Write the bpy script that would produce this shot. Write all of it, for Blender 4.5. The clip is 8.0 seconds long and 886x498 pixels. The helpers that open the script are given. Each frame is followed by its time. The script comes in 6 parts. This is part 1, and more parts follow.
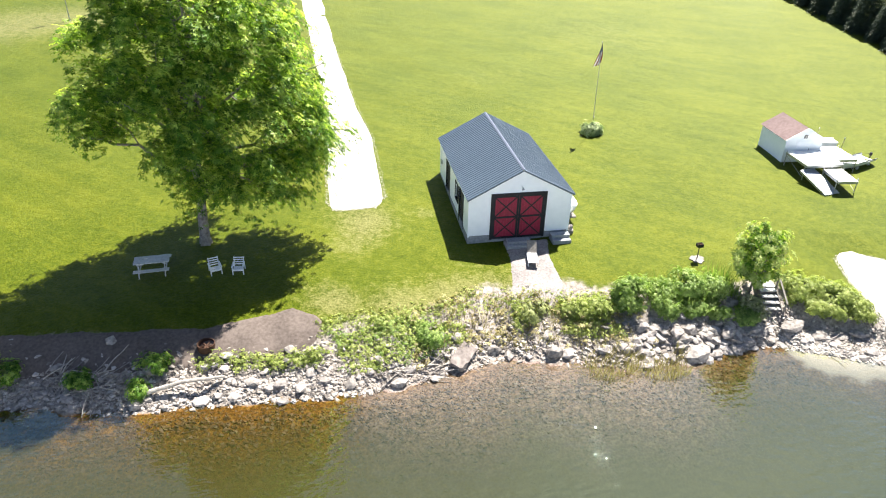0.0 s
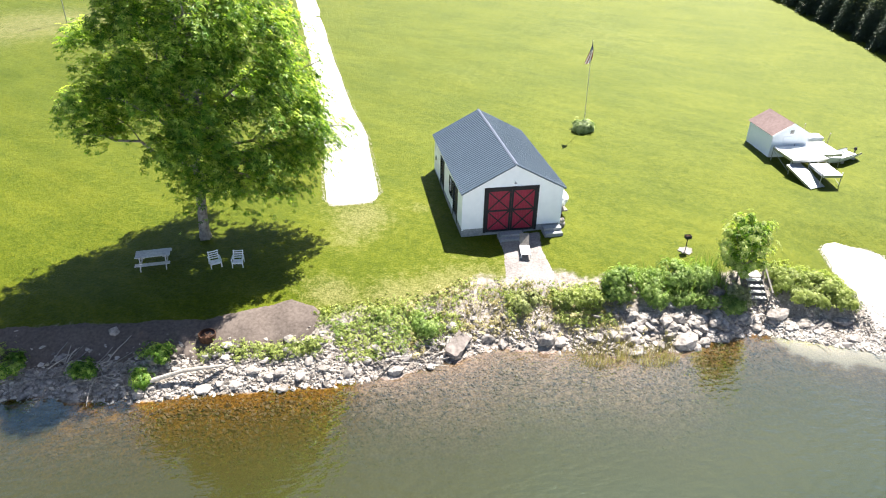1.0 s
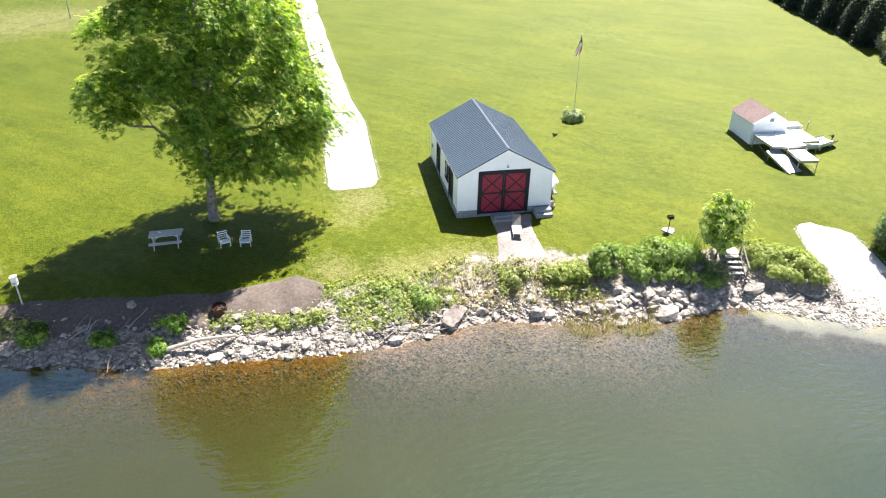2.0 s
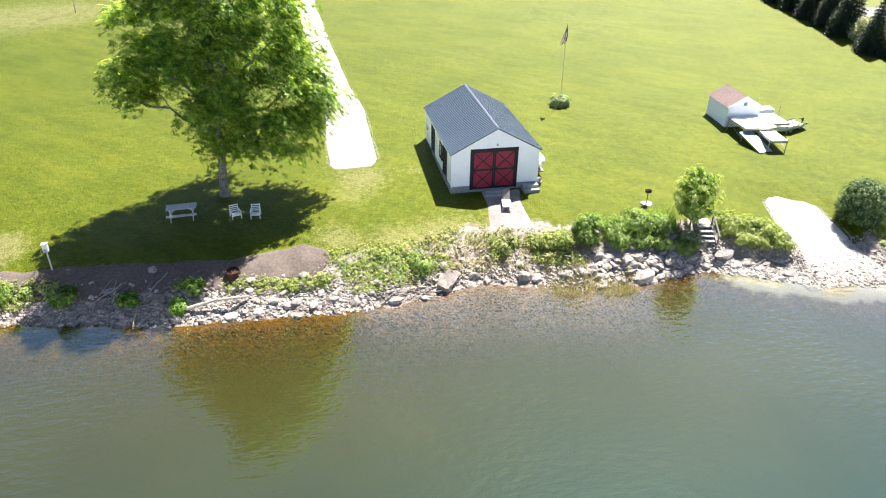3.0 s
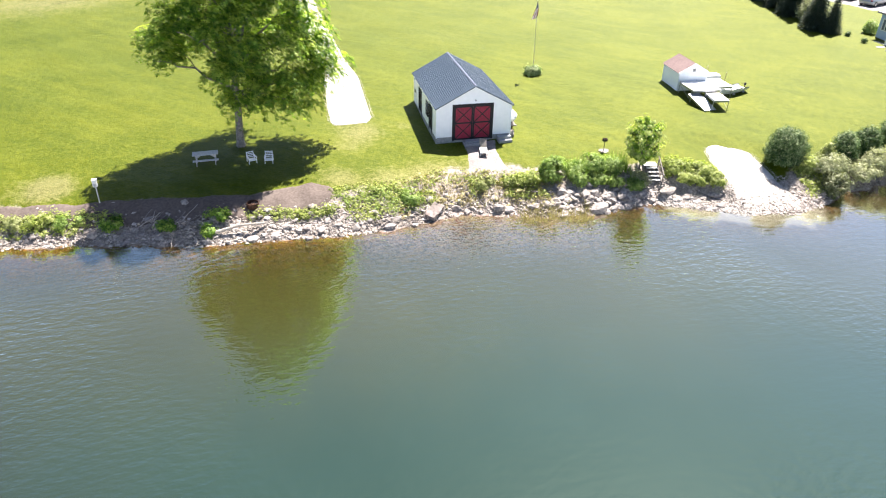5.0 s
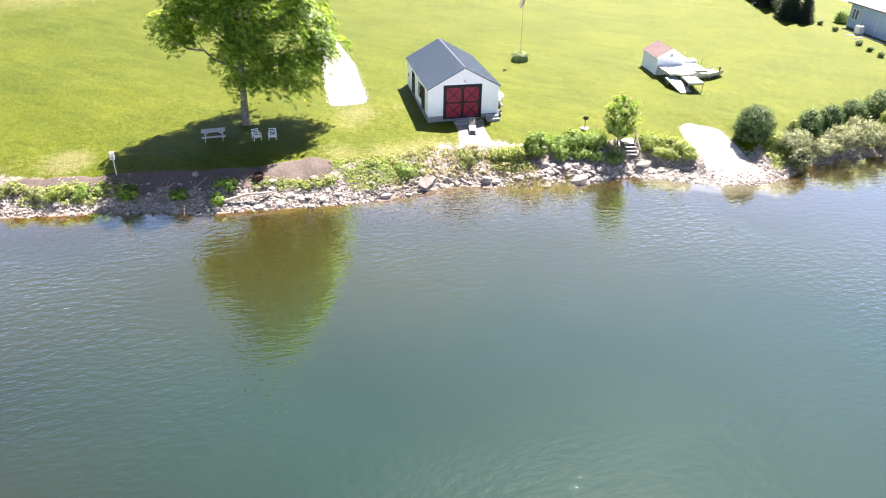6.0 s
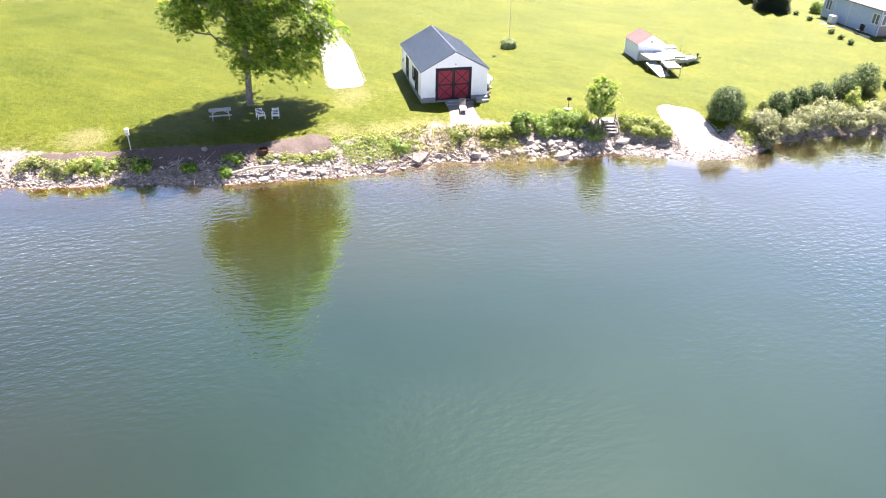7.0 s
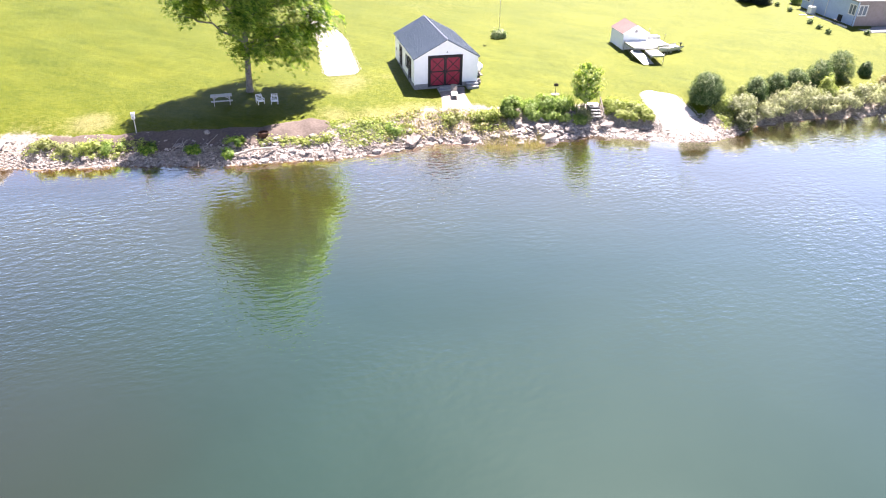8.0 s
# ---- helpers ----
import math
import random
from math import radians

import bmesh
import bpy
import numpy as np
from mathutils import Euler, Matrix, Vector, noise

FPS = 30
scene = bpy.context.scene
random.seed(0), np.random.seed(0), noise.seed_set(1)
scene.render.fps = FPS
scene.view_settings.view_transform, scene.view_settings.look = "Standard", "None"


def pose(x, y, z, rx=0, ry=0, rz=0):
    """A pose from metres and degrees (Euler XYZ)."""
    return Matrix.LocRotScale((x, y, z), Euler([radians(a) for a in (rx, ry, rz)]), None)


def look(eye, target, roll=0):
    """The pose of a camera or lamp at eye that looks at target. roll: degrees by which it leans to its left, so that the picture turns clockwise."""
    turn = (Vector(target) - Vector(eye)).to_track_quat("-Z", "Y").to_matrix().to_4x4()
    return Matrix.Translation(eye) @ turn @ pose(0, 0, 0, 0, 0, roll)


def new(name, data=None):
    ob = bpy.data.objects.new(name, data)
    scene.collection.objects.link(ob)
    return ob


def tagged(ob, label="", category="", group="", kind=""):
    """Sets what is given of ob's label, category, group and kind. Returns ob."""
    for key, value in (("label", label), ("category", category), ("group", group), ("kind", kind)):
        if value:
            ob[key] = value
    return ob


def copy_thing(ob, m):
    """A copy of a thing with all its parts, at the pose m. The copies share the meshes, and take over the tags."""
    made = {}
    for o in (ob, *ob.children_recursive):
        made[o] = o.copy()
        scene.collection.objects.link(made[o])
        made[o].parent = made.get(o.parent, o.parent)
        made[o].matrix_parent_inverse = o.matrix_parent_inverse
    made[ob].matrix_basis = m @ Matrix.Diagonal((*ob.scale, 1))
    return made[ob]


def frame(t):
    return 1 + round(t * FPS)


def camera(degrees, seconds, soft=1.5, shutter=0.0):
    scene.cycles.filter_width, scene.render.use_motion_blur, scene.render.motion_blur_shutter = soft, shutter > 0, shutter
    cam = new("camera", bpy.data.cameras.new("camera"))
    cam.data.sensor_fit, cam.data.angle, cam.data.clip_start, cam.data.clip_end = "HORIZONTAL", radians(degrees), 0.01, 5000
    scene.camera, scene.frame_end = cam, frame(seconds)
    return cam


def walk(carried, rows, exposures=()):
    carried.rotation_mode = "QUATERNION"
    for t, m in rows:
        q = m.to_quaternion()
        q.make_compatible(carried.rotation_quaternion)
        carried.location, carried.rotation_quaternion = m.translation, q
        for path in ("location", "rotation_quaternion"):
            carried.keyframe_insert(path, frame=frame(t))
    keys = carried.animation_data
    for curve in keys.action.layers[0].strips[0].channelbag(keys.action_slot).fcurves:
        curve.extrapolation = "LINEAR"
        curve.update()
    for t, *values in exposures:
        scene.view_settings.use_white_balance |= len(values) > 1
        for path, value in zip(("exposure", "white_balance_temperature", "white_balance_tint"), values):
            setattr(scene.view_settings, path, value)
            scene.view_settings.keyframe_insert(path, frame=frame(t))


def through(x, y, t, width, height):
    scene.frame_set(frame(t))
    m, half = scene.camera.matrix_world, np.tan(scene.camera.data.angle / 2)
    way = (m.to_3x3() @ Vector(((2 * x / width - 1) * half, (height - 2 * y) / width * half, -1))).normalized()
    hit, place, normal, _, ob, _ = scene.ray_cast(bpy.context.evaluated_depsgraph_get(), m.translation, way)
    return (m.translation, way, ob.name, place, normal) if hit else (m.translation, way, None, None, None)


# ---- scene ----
cam = camera(65.0, 8.0, 1.1)
PATH = [
    (0, (-0.059, -0.797, 19.985), (0.265, 0.899, 18.977), 1.3),
    (0.5, (-0.045, -1.172, 19.969), (0.282, 0.526, 18.966), 1.2),
    (1, (-0.208, -1.757, 19.985), (0.13, -0.06, 18.983), 1.2),
    (1.5, (-0.409, -2.72, 20.05), (-0.065, -1.024, 19.047), 1.2),
    (3, (-1.441, -7.318, 20.373), (-1.073, -5.632, 19.363), 1.2),
    (3.5, (-1.817, -9.187, 20.449), (-1.441, -7.503, 19.438), 1.2),
    (4, (-2.193, -11.092, 20.532), (-1.81, -9.412, 19.517), 1.2),
    (4.5, (-2.563, -13.035, 20.622), (-2.172, -11.359, 19.603), 1.2),
    (6, (-3.674, -18.962, 20.601), (-3.26, -17.294, 19.578), 1.2),
    (6.5, (-3.978, -20.993, 20.626), (-3.559, -19.327, 19.602), 1.2),
    (7, (-4.372, -22.888, 20.697), (-3.946, -21.227, 19.668), 1.3),
    (7.5, (-4.755, -24.563, 20.683), (-4.32, -22.907, 19.649), 1.3),
    (8, (-4.926, -25.645, 20.668), (-4.485, -23.991, 19.634), 1.3),
]
walk(cam, [(t, look(eye, target, roll)) for t, eye, target, roll in PATH],
     [(0.0, 1.88, 6560, 10), (3.5, 1.92, 6550, 12), (4.5, 2.0, 6600, 14), (6.5, 2.17, 6650, 21), (8.0, 2.34, 6700, 26)])

# ---- light ----
SUN_EL, SUN_AZ = 57.5, 39.5  # degrees above the horizon; clockwise from +y
world = bpy.data.worlds.new("sky")
scene.world = world
world.use_nodes = True
wn, wl = world.node_tree.nodes, world.node_tree.links
wn.clear()
sky = wn.new("ShaderNodeTexSky")
sky.sky_type, sky.sun_disc = "NISHITA", False
sky.sun_elevation, sky.sun_rotation = radians(SUN_EL), radians(SUN_AZ)
sky.air_density, sky.dust_density, sky.ozone_density = 0.8, 0.8, 1.3
back = wn.new("ShaderNodeBackground")
back.inputs["Strength"].default_value = 0.05
wout = wn.new("ShaderNodeOutputWorld")
wl.new(sky.outputs["Color"], back.inputs["Color"])
wl.new(back.outputs["Background"], wout.inputs["Surface"])
sun_data = bpy.data.lights.new("sun", "SUN")
sun_data.energy, sun_data.angle, sun_data.color = 5.0, radians(0.5), (1.0, 0.955, 0.88)
sun = new("sun", sun_data)
toward = Vector((math.sin(radians(SUN_AZ)) * math.cos(radians(SUN_EL)), math.cos(radians(SUN_AZ)) * math.cos(radians(SUN_EL)), math.sin(radians(SUN_EL))))
sun.matrix_world = look(toward * 60, (0, 0, 0))


# ---- materials ----
def nodes_of(name):
    m = bpy.data.materials.new(name)
    m.use_nodes = True
    nt = m.node_tree
    return m, nt, nt.nodes["Principled BSDF"], nt.nodes["Material Output"]


def add(nt, kind, **values):
    n = nt.nodes.new(kind)
    for key, value in values.items():
        n.inputs[key.replace("_", " ")].default_value = value
    return n


def position(nt):
    return nt.nodes.new("ShaderNodeNewGeometry").outputs["Position"]


def noise_tex(nt, vec, scale, detail=3.0, rough=0.55):
    n = add(nt, "ShaderNodeTexNoise", Scale=scale, Detail=detail, Roughness=rough)
    nt.links.new(vec, n.inputs["Vector"])
    return n.outputs["Fac"]


def ramp(nt, fac, stops):
    r = nt.nodes.new("ShaderNodeValToRGB")
    e = r.color_ramp.elements
    while len(e) < len(stops):
        e.new(0.5)
    for k, (p, c) in enumerate(stops):
        e[k].position = p
        e[k].color = (*c, 1.0) if len(c) == 3 else c
    nt.links.new(fac, r.inputs["Fac"])
    return r.outputs["Color"]


def mix(nt, fac, a, b, blend="MIX"):
    n = nt.nodes.new("ShaderNodeMix")
    n.data_type, n.blend_type = "RGBA", blend
    for socket, value in ((n.inputs[0], fac), (n.inputs[6], a), (n.inputs[7], b)):
        if isinstance(value, bpy.types.NodeSocket):
            nt.links.new(value, socket)
        elif isinstance(value, (int, float)):
            socket.default_value = value
        else:
            socket.default_value = (*value, 1.0)
    return n.outputs[2]


def calc(nt, op, a, b=0.0, c=0.0):
    n = nt.nodes.new("ShaderNodeMath")
    n.operation = op
    for socket, value in zip(n.inputs, (a, b, c)):
        if isinstance(value, bpy.types.NodeSocket):
            nt.links.new(value, socket)
        else:
            socket.default_value = value
    return n.outputs[0]


def step(nt, value, lo, hi):
    n = nt.nodes.new("ShaderNodeMapRange")
    n.interpolation_type = "SMOOTHSTEP"
    nt.links.new(value, n.inputs["Value"])
    n.inputs["From Min"].default_value, n.inputs["From Max"].default_value = lo, hi
    return n.outputs["Result"]


def bump(nt, bsdf, height, strength, distance):
    b = add(nt, "ShaderNodeBump", Strength=strength, Distance=distance)
    nt.links.new(height, b.inputs["Height"])
    nt.links.new(b.outputs["Normal"], bsdf.inputs["Normal"])


def attribute(nt, name):
    a = nt.nodes.new("ShaderNodeAttribute")
    a.attribute_name = name
    return a.outputs["Fac"]


def surface(name, light, dark, fine=12.0, coarse=0.8, rough=0.7, relief=0.01, metal=0.0, vary=0.0, stain=0.35, island=0.0):
    """A plain surface with grain and larger stains between two tones."""
    m, nt, p, out = nodes_of(name)
    pos = position(nt)
    grain = noise_tex(nt, pos, fine, 4.0)
    blot = noise_tex(nt, pos, coarse, 4.0)
    f = calc(nt, "ADD", calc(nt, "MULTIPLY", grain, 1.0 - stain), calc(nt, "MULTIPLY", blot, stain))
    col = ramp(nt, f, [(0.32, dark), (0.62, light)])
    if vary:
        info = nt.nodes.new("ShaderNodeObjectInfo")
        col = mix(nt, vary, col, ramp(nt, info.outputs["Random"], [(0.0, (0.35, 0.33, 0.30)), (0.5, (0.62, 0.59, 0.56)), (1.0, (1.0, 0.97, 0.93))]), "MULTIPLY")
    if island:
        each = nt.nodes.new("ShaderNodeNewGeometry").outputs["Random Per Island"]
        col = mix(nt, island, col, ramp(nt, each, [(0.0, (0.22, 0.20, 0.18)), (0.45, (0.60, 0.57, 0.53)), (1.0, (1.0, 0.98, 0.95))]), "MULTIPLY")
    nt.links.new(col, p.inputs["Base Color"])
    p.inputs["Roughness"].default_value = rough
    p.inputs["Specular IOR Level"].default_value = 0.15 if rough > 0.8 else 0.5
    p.inputs["Metallic"].default_value = metal
    bump(nt, p, grain, 0.5, relief)
    return m


def leaf_material(name, low, mid, high, through=0.35, spread=0.6, glow=(0.90, 1.0, 0.50)):
    """Leaves: three tones by island and by place, with light passing through."""
    m, nt, p, out = nodes_of(name)
    geo = nt.nodes.new("ShaderNodeNewGeometry")
    blot = noise_tex(nt, geo.outputs["Position"], spread, 2.0)
    clump = noise_tex(nt, geo.outputs["Position"], spread * 4.5, 2.0)
    f = calc(nt, "ADD", calc(nt, "MULTIPLY", geo.outputs["Random Per Island"], 0.42), calc(nt, "ADD", calc(nt, "MULTIPLY", blot, 0.28), calc(nt, "MULTIPLY", clump, 0.42)))
    col = ramp(nt, f, [(0.28, low), (0.56, mid), (0.88, high)])
    nt.links.new(col, p.inputs["Base Color"])
    p.inputs["Roughness"].default_value = 0.46
    p.inputs["Specular IOR Level"].default_value = 0.35
    p.inputs["Specular Tint"].default_value = (0.95, 1.0, 0.72, 1.0)
    tr = nt.nodes.new("ShaderNodeBsdfTranslucent")
    nt.links.new(mix(nt, 1.0, col, glow, "MULTIPLY"), tr.inputs["Color"])
    ms = nt.nodes.new("ShaderNodeMixShader")
    ms.inputs["Fac"].default_value = through
    nt.links.new(p.outputs["BSDF"], ms.inputs[1])
    nt.links.new(tr.outputs["BSDF"], ms.inputs[2])
    nt.links.new(ms.outputs["Shader"], out.inputs["Surface"])
    return m


def ground_material():
    """Lawn, worn and dry spots, stony bank and lake bed on the one sheet of ground."""
    m, nt, p, out = nodes_of("ground")
    pos = position(nt)
    blades = noise_tex(nt, pos, 9.0, 5.0, 0.7)
    tuft = noise_tex(nt, pos, 2.4, 5.0, 0.65)
    patch = noise_tex(nt, pos, 0.16, 5.0, 0.6)
    streak = nt.nodes.new("ShaderNodeMapping")
    streak.vector_type = "TEXTURE"
    streak.inputs["Scale"].default_value = (5.0, 0.8, 1.0)
    streak.inputs["Rotation"].default_value = (0, 0, radians(-42))
    nt.links.new(pos, streak.inputs["Vector"])
    mown = noise_tex(nt, streak.outputs["Vector"], 0.8, 3.0)
    f = calc(nt, "ADD", calc(nt, "MULTIPLY", blades, 0.50), calc(nt, "ADD", calc(nt, "MULTIPLY", tuft, 0.16), calc(nt, "ADD", calc(nt, "MULTIPLY", patch, 0.20), calc(nt, "MULTIPLY", mown, 0.18))))
    grass = ramp(nt, f, [(0.38, (0.009, 0.023, 0.001)), (0.49, (0.034, 0.052, 0.002)), (0.60, (0.074, 0.084, 0.006))])
    wear = calc(nt, "ADD", attribute(nt, "wear"), calc(nt, "MULTIPLY", calc(nt, "SUBTRACT", calc(nt, "ADD", tuft, calc(nt, "MULTIPLY", blades, 0.6)), 0.8), 1.5))
    dry = ramp(nt, blades, [(0.35, (0.075, 0.075, 0.028)), (0.65, (0.19, 0.17, 0.085))])
    lawn = mix(nt, calc(nt, "MULTIPLY", step(nt, wear, 0.2, 1.0), 0.8), grass, dry)
    pebble = add(nt, "ShaderNodeTexVoronoi", Scale=9.0)
    nt.links.new(pos, pebble.inputs["Vector"])
    soil = ramp(nt, noise_tex(nt, pos, 4.0, 5.0, 0.7), [(0.3, (0.105, 0.090, 0.078)), (0.5, (0.265, 0.233, 0.206)), (0.7, (0.44, 0.395, 0.36))])
    bank = calc(nt, "ADD", attribute(nt, "bank"), calc(nt, "MULTIPLY", calc(nt, "SUBTRACT", tuft, 0.5), 1.6))
    bare = step(nt, bank, -0.35, 0.35)
    col = mix(nt, bare, lawn, soil)
    lumps = calc(nt, "ADD", calc(nt, "MULTIPLY", pebble.outputs["Distance"], 0.6), calc(nt, "MULTIPLY", tuft, 0.5))
    algae = ramp(nt, lumps, [(0.25, (0.028, 0.014, 0.004)), (0.55, (0.140, 0.072, 0.018)), (0.8, (0.25, 0.14, 0.042))])
    shingle = ramp(nt, lumps, [(0.25, (0.064, 0.045, 0.038)), (0.5, (0.185, 0.133, 0.112)), (0.8, (0.33, 0.250, 0.215))])
    bed = mix(nt, step(nt, calc(nt, "ADD", attribute(nt, "pink"), calc(nt, "MULTIPLY", calc(nt, "SUBTRACT", tuft, 0.5), 0.6)), 0.2, 0.8), algae, shingle)
    sand = ramp(nt, blades, [(0.3, (0.33, 0.31, 0.285)), (0.7, (0.50, 0.475, 0.445))])
    bed = mix(nt, step(nt, calc(nt, "ADD", attribute(nt, "sand"), calc(nt, "MULTIPLY", calc(nt, "SUBTRACT", tuft, 0.5), 0.8)), 0.3, 0.7), bed, sand)
    col = mix(nt, step(nt, attribute(nt, "wet"), -0.05, 0.12), col, bed)
    nt.links.new(col, p.inputs["Base Color"])
    # blades of grass have a waxy yellow-green sheen, bare soil none
    p.inputs["Roughness"].default_value = 0.66
    p.inputs["Specular Tint"].default_value = (0.88, 1.0, 0.02, 1.0)
    nt.links.new(calc(nt, "MULTIPLY", calc(nt, "SUBTRACT", 1.0, bare), calc(nt, "MULTIPLY_ADD", tuft, 0.46, 0.155)), p.inputs["Specular IOR Level"])
    bump(nt, p, calc(nt, "ADD", blades, tuft), 0.75, 0.08)
    return m


def water_material():
    """Lake water: sky and trees mirror in it, the bed shows where it is shallow, silt takes over in the deep."""
    m, nt, p, out = nodes_of("lake_water")
    nt.nodes.remove(p)
    pos = position(nt)

    def waves(sx, sy, turn, scale, detail):
        mp = nt.nodes.new("ShaderNodeMapping")
        mp.inputs["Scale"].default_value = (sx, sy, 1.0)
        mp.inputs["Rotation"].default_value = (0, 0, radians(turn))
        nt.links.new(pos, mp.inputs["Vector"])
        return noise_tex(nt, mp.outputs["Vector"], scale, detail, 0.5)

    chop = waves(0.85, 1.7, -9, 1.9, 2.0)
    swell = waves(0.3, 1.0, 14, 0.42, 2.0)
    fine = waves(0.9, 1.5, 6, 5.0, 2.0)
    calm = step(nt, noise_tex(nt, pos, 0.055, 2.0), 0.42, 0.60)
    h = calc(nt, "ADD", calc(nt, "MULTIPLY", chop, calc(nt, "MULTIPLY_ADD", calm, 0.75, 0.25)), calc(nt, "ADD", calc(nt, "MULTIPLY", swell, 0.45), calc(nt, "MULTIPLY", fine, calc(nt, "MULTIPLY_ADD", calm, 0.14, 0.05))))
    # the open lake is smoother than the water near the shore
    h = calc(nt, "MULTIPLY", h, calc(nt, "MULTIPLY_ADD", step(nt, attribute(nt, "depth"), 2.2, 3.2), -0.94, 1.0))
    b = add(nt, "ShaderNodeBump", Strength=0.50, Distance=0.10)
    nt.links.new(h, b.inputs["Height"])
    gloss = add(nt, "ShaderNodeBsdfGlossy", Roughness=0.012)
    nt.links.new(b.outputs["Normal"], gloss.inputs["Normal"])
    fres = add(nt, "ShaderNodeFresnel", IOR=1.333)
    nt.links.new(b.outputs["Normal"], fres.inputs["Normal"])
    # Fresnel tints the mirrored sky: green on steep glances, near neutral on flat ones
    nt.links.new(ramp(nt, fres.outputs["Fac"], [(0.025, (0.71, 0.98, 0.92)), (0.045, (0.78, 0.97, 0.91)), (0.11, (0.96, 0.97, 0.93))]), gloss.inputs["Color"])
    clear = nt.nodes.new("ShaderNodeBsdfTransparent")
    clear.inputs["Color"].default_value = (0.88, 0.86, 0.77, 1)
    silt = nt.nodes.new("ShaderNodeBsdfDiffuse")
    depth = attribute(nt, "depth")
    tone = ramp(nt, noise_tex(nt, pos, 0.11, 4.0), [(0.35, (0.030, 0.031, 0.009)), (0.65, (0.037, 0.038, 0.012))])
    deep = ramp(nt, noise_tex(nt, pos, 0.08, 4.0), [(0.35, (0.011, 0.025, 0.017)), (0.65, (0.015, 0.031, 0.022))])
    # the deep water turns browner towards -x
    along = nt.nodes.new("ShaderNodeSeparateXYZ")
    nt.links.new(pos, along.inputs["Vector"])
    brown = step(nt, calc(nt, "MULTIPLY_ADD", noise_tex(nt, pos, 0.06, 3.0), 14.0, along.outputs["X"]), 5.0, -14.0)
    deep = mix(nt, calc(nt, "MULTIPLY", brown, 0.75), deep, (0.018, 0.018, 0.008))
    nt.links.new(mix(nt, step(nt, depth, 0.7, 2.0), tone, deep), silt.inputs["Color"])
    murk = calc(nt, "SUBTRACT", 1.0, calc(nt, "POWER", 2.718, calc(nt, "MULTIPLY", depth, -3.1)))
    body = nt.nodes.new("ShaderNodeMixShader")
    nt.links.new(murk, body.inputs["Fac"])
    nt.links.new(clear.outputs["BSDF"], body.inputs[1])
    nt.links.new(silt.outputs["BSDF"], body.inputs[2])
    top = nt.nodes.new("ShaderNodeMixShader")
    shine = calc(nt, "MAXIMUM", calc(nt, "MULTIPLY_ADD", fres.outputs["Fac"], 6.2, -0.064), 0.0)
    nt.links.new(calc(nt, "MINIMUM", shine, 1.0), top.inputs["Fac"])
    nt.links.new(body.outputs["Shader"], top.inputs[1])
    nt.links.new(gloss.outputs["BSDF"], top.inputs[2])
    nt.links.new(top.outputs["Shader"], out.inputs["Surface"])
    return m


GROUND, WATER = ground_material(), water_material()
GRAVEL = surface("crushed_limestone", (0.66, 0.63, 0.58), (0.40, 0.37, 0.33), 14.0, 0.6, 0.95, 0.03)
SHINGLE_GRAVEL = surface("pale_shingle", (0.42, 0.40, 0.37), (0.22, 0.205, 0.19), 9.0, 1.6, 0.95, 0.03)
LIGHT_RUBBLE = surface("light_rubble", (0.52, 0.50, 0.47), (0.34, 0.32, 0.295), 6.0, 3.0, 0.9, 0.02, island=0.4)
PATH_GRAVEL = surface("pinkish_gravel", (0.29, 0.263, 0.253), (0.13, 0.117, 0.112), 10.0, 0.9, 0.95, 0.03)
DIRT = surface("packed_dirt", (0.140, 0.114, 0.100), (0.075, 0.060, 0.052), 7.0, 0.7, 0.95, 0.02)
STONE = surface("field_stone", (0.46, 0.428, 0.405), (0.125, 0.113, 0.106), 6.0, 2.2, 0.85, 0.03, vary=0.55)
WET_STONE = surface("algae_stone", (0.21, 0.115, 0.038), (0.055, 0.030, 0.010), 5.0, 0.8, 0.6, 0.03, island=0.7)
SIDING = surface("white_painted_siding", (0.90, 0.93, 0.97), (0.84, 0.875, 0.92), 3.0, 0.5, 0.55, 0.004)
CONCRETE = surface("grey_concrete", (0.33, 0.34, 0.35), (0.21, 0.22, 0.23), 9.0, 0.8, 0.9, 0.01)
SLATE = surface("slate_blue_metal_roof", (0.092, 0.126, 0.166), (0.070, 0.098, 0.134), 4.0, 0.4, 0.45, 0.003)
RIDGE = surface("ridge_cap_metal", (0.098, 0.115, 0.165), (0.078, 0.092, 0.138), 6.0, 0.5, 0.75, 0.003)
BLACK = surface("black_paint", (0.016, 0.016, 0.020), (0.009, 0.009, 0.012), 8.0, 0.8, 0.8, 0.004)
RED = surface("barn_red_boards", (0.30, 0.010, 0.044), (0.20, 0.006, 0.028), 7.0, 0.7, 0.6, 0.006)
# the pale tone paints the sky mirrored in the house panes
PALE_GLASS = surface("sky_lit_window_glass", (0.20, 0.23, 0.27), (0.07, 0.085, 0.10), 1.3, 0.7, 0.08, 0.0)
DARK_GLASS = surface("dark_window_glass", (0.015, 0.018, 0.022), (0.008, 0.010, 0.012), 1.0, 0.4, 0.08, 0.0)
BARK = surface("grey_bark", (0.30, 0.275, 0.255), (0.12, 0.108, 0.098), 7.0, 0.9, 0.95, 0.06)
# blue-grey metal tone holds the shade the stored dock casts on the gangway
RAMP_SHADE = surface("shade_blue_ramp", (0.50, 0.53, 0.57), (0.36, 0.39, 0.43), 6.0, 0.9, 0.5, 0.004, metal=0.5)
TWIG = surface("weathered_driftwood", (0.46, 0.42, 0.37), (0.24, 0.21, 0.18), 9.0, 1.0, 0.9, 0.02)
GREY_WOOD = surface("dark_weathered_wood", (0.24, 0.22, 0.20), (0.12, 0.11, 0.10), 9.0, 1.2, 0.85, 0.008)
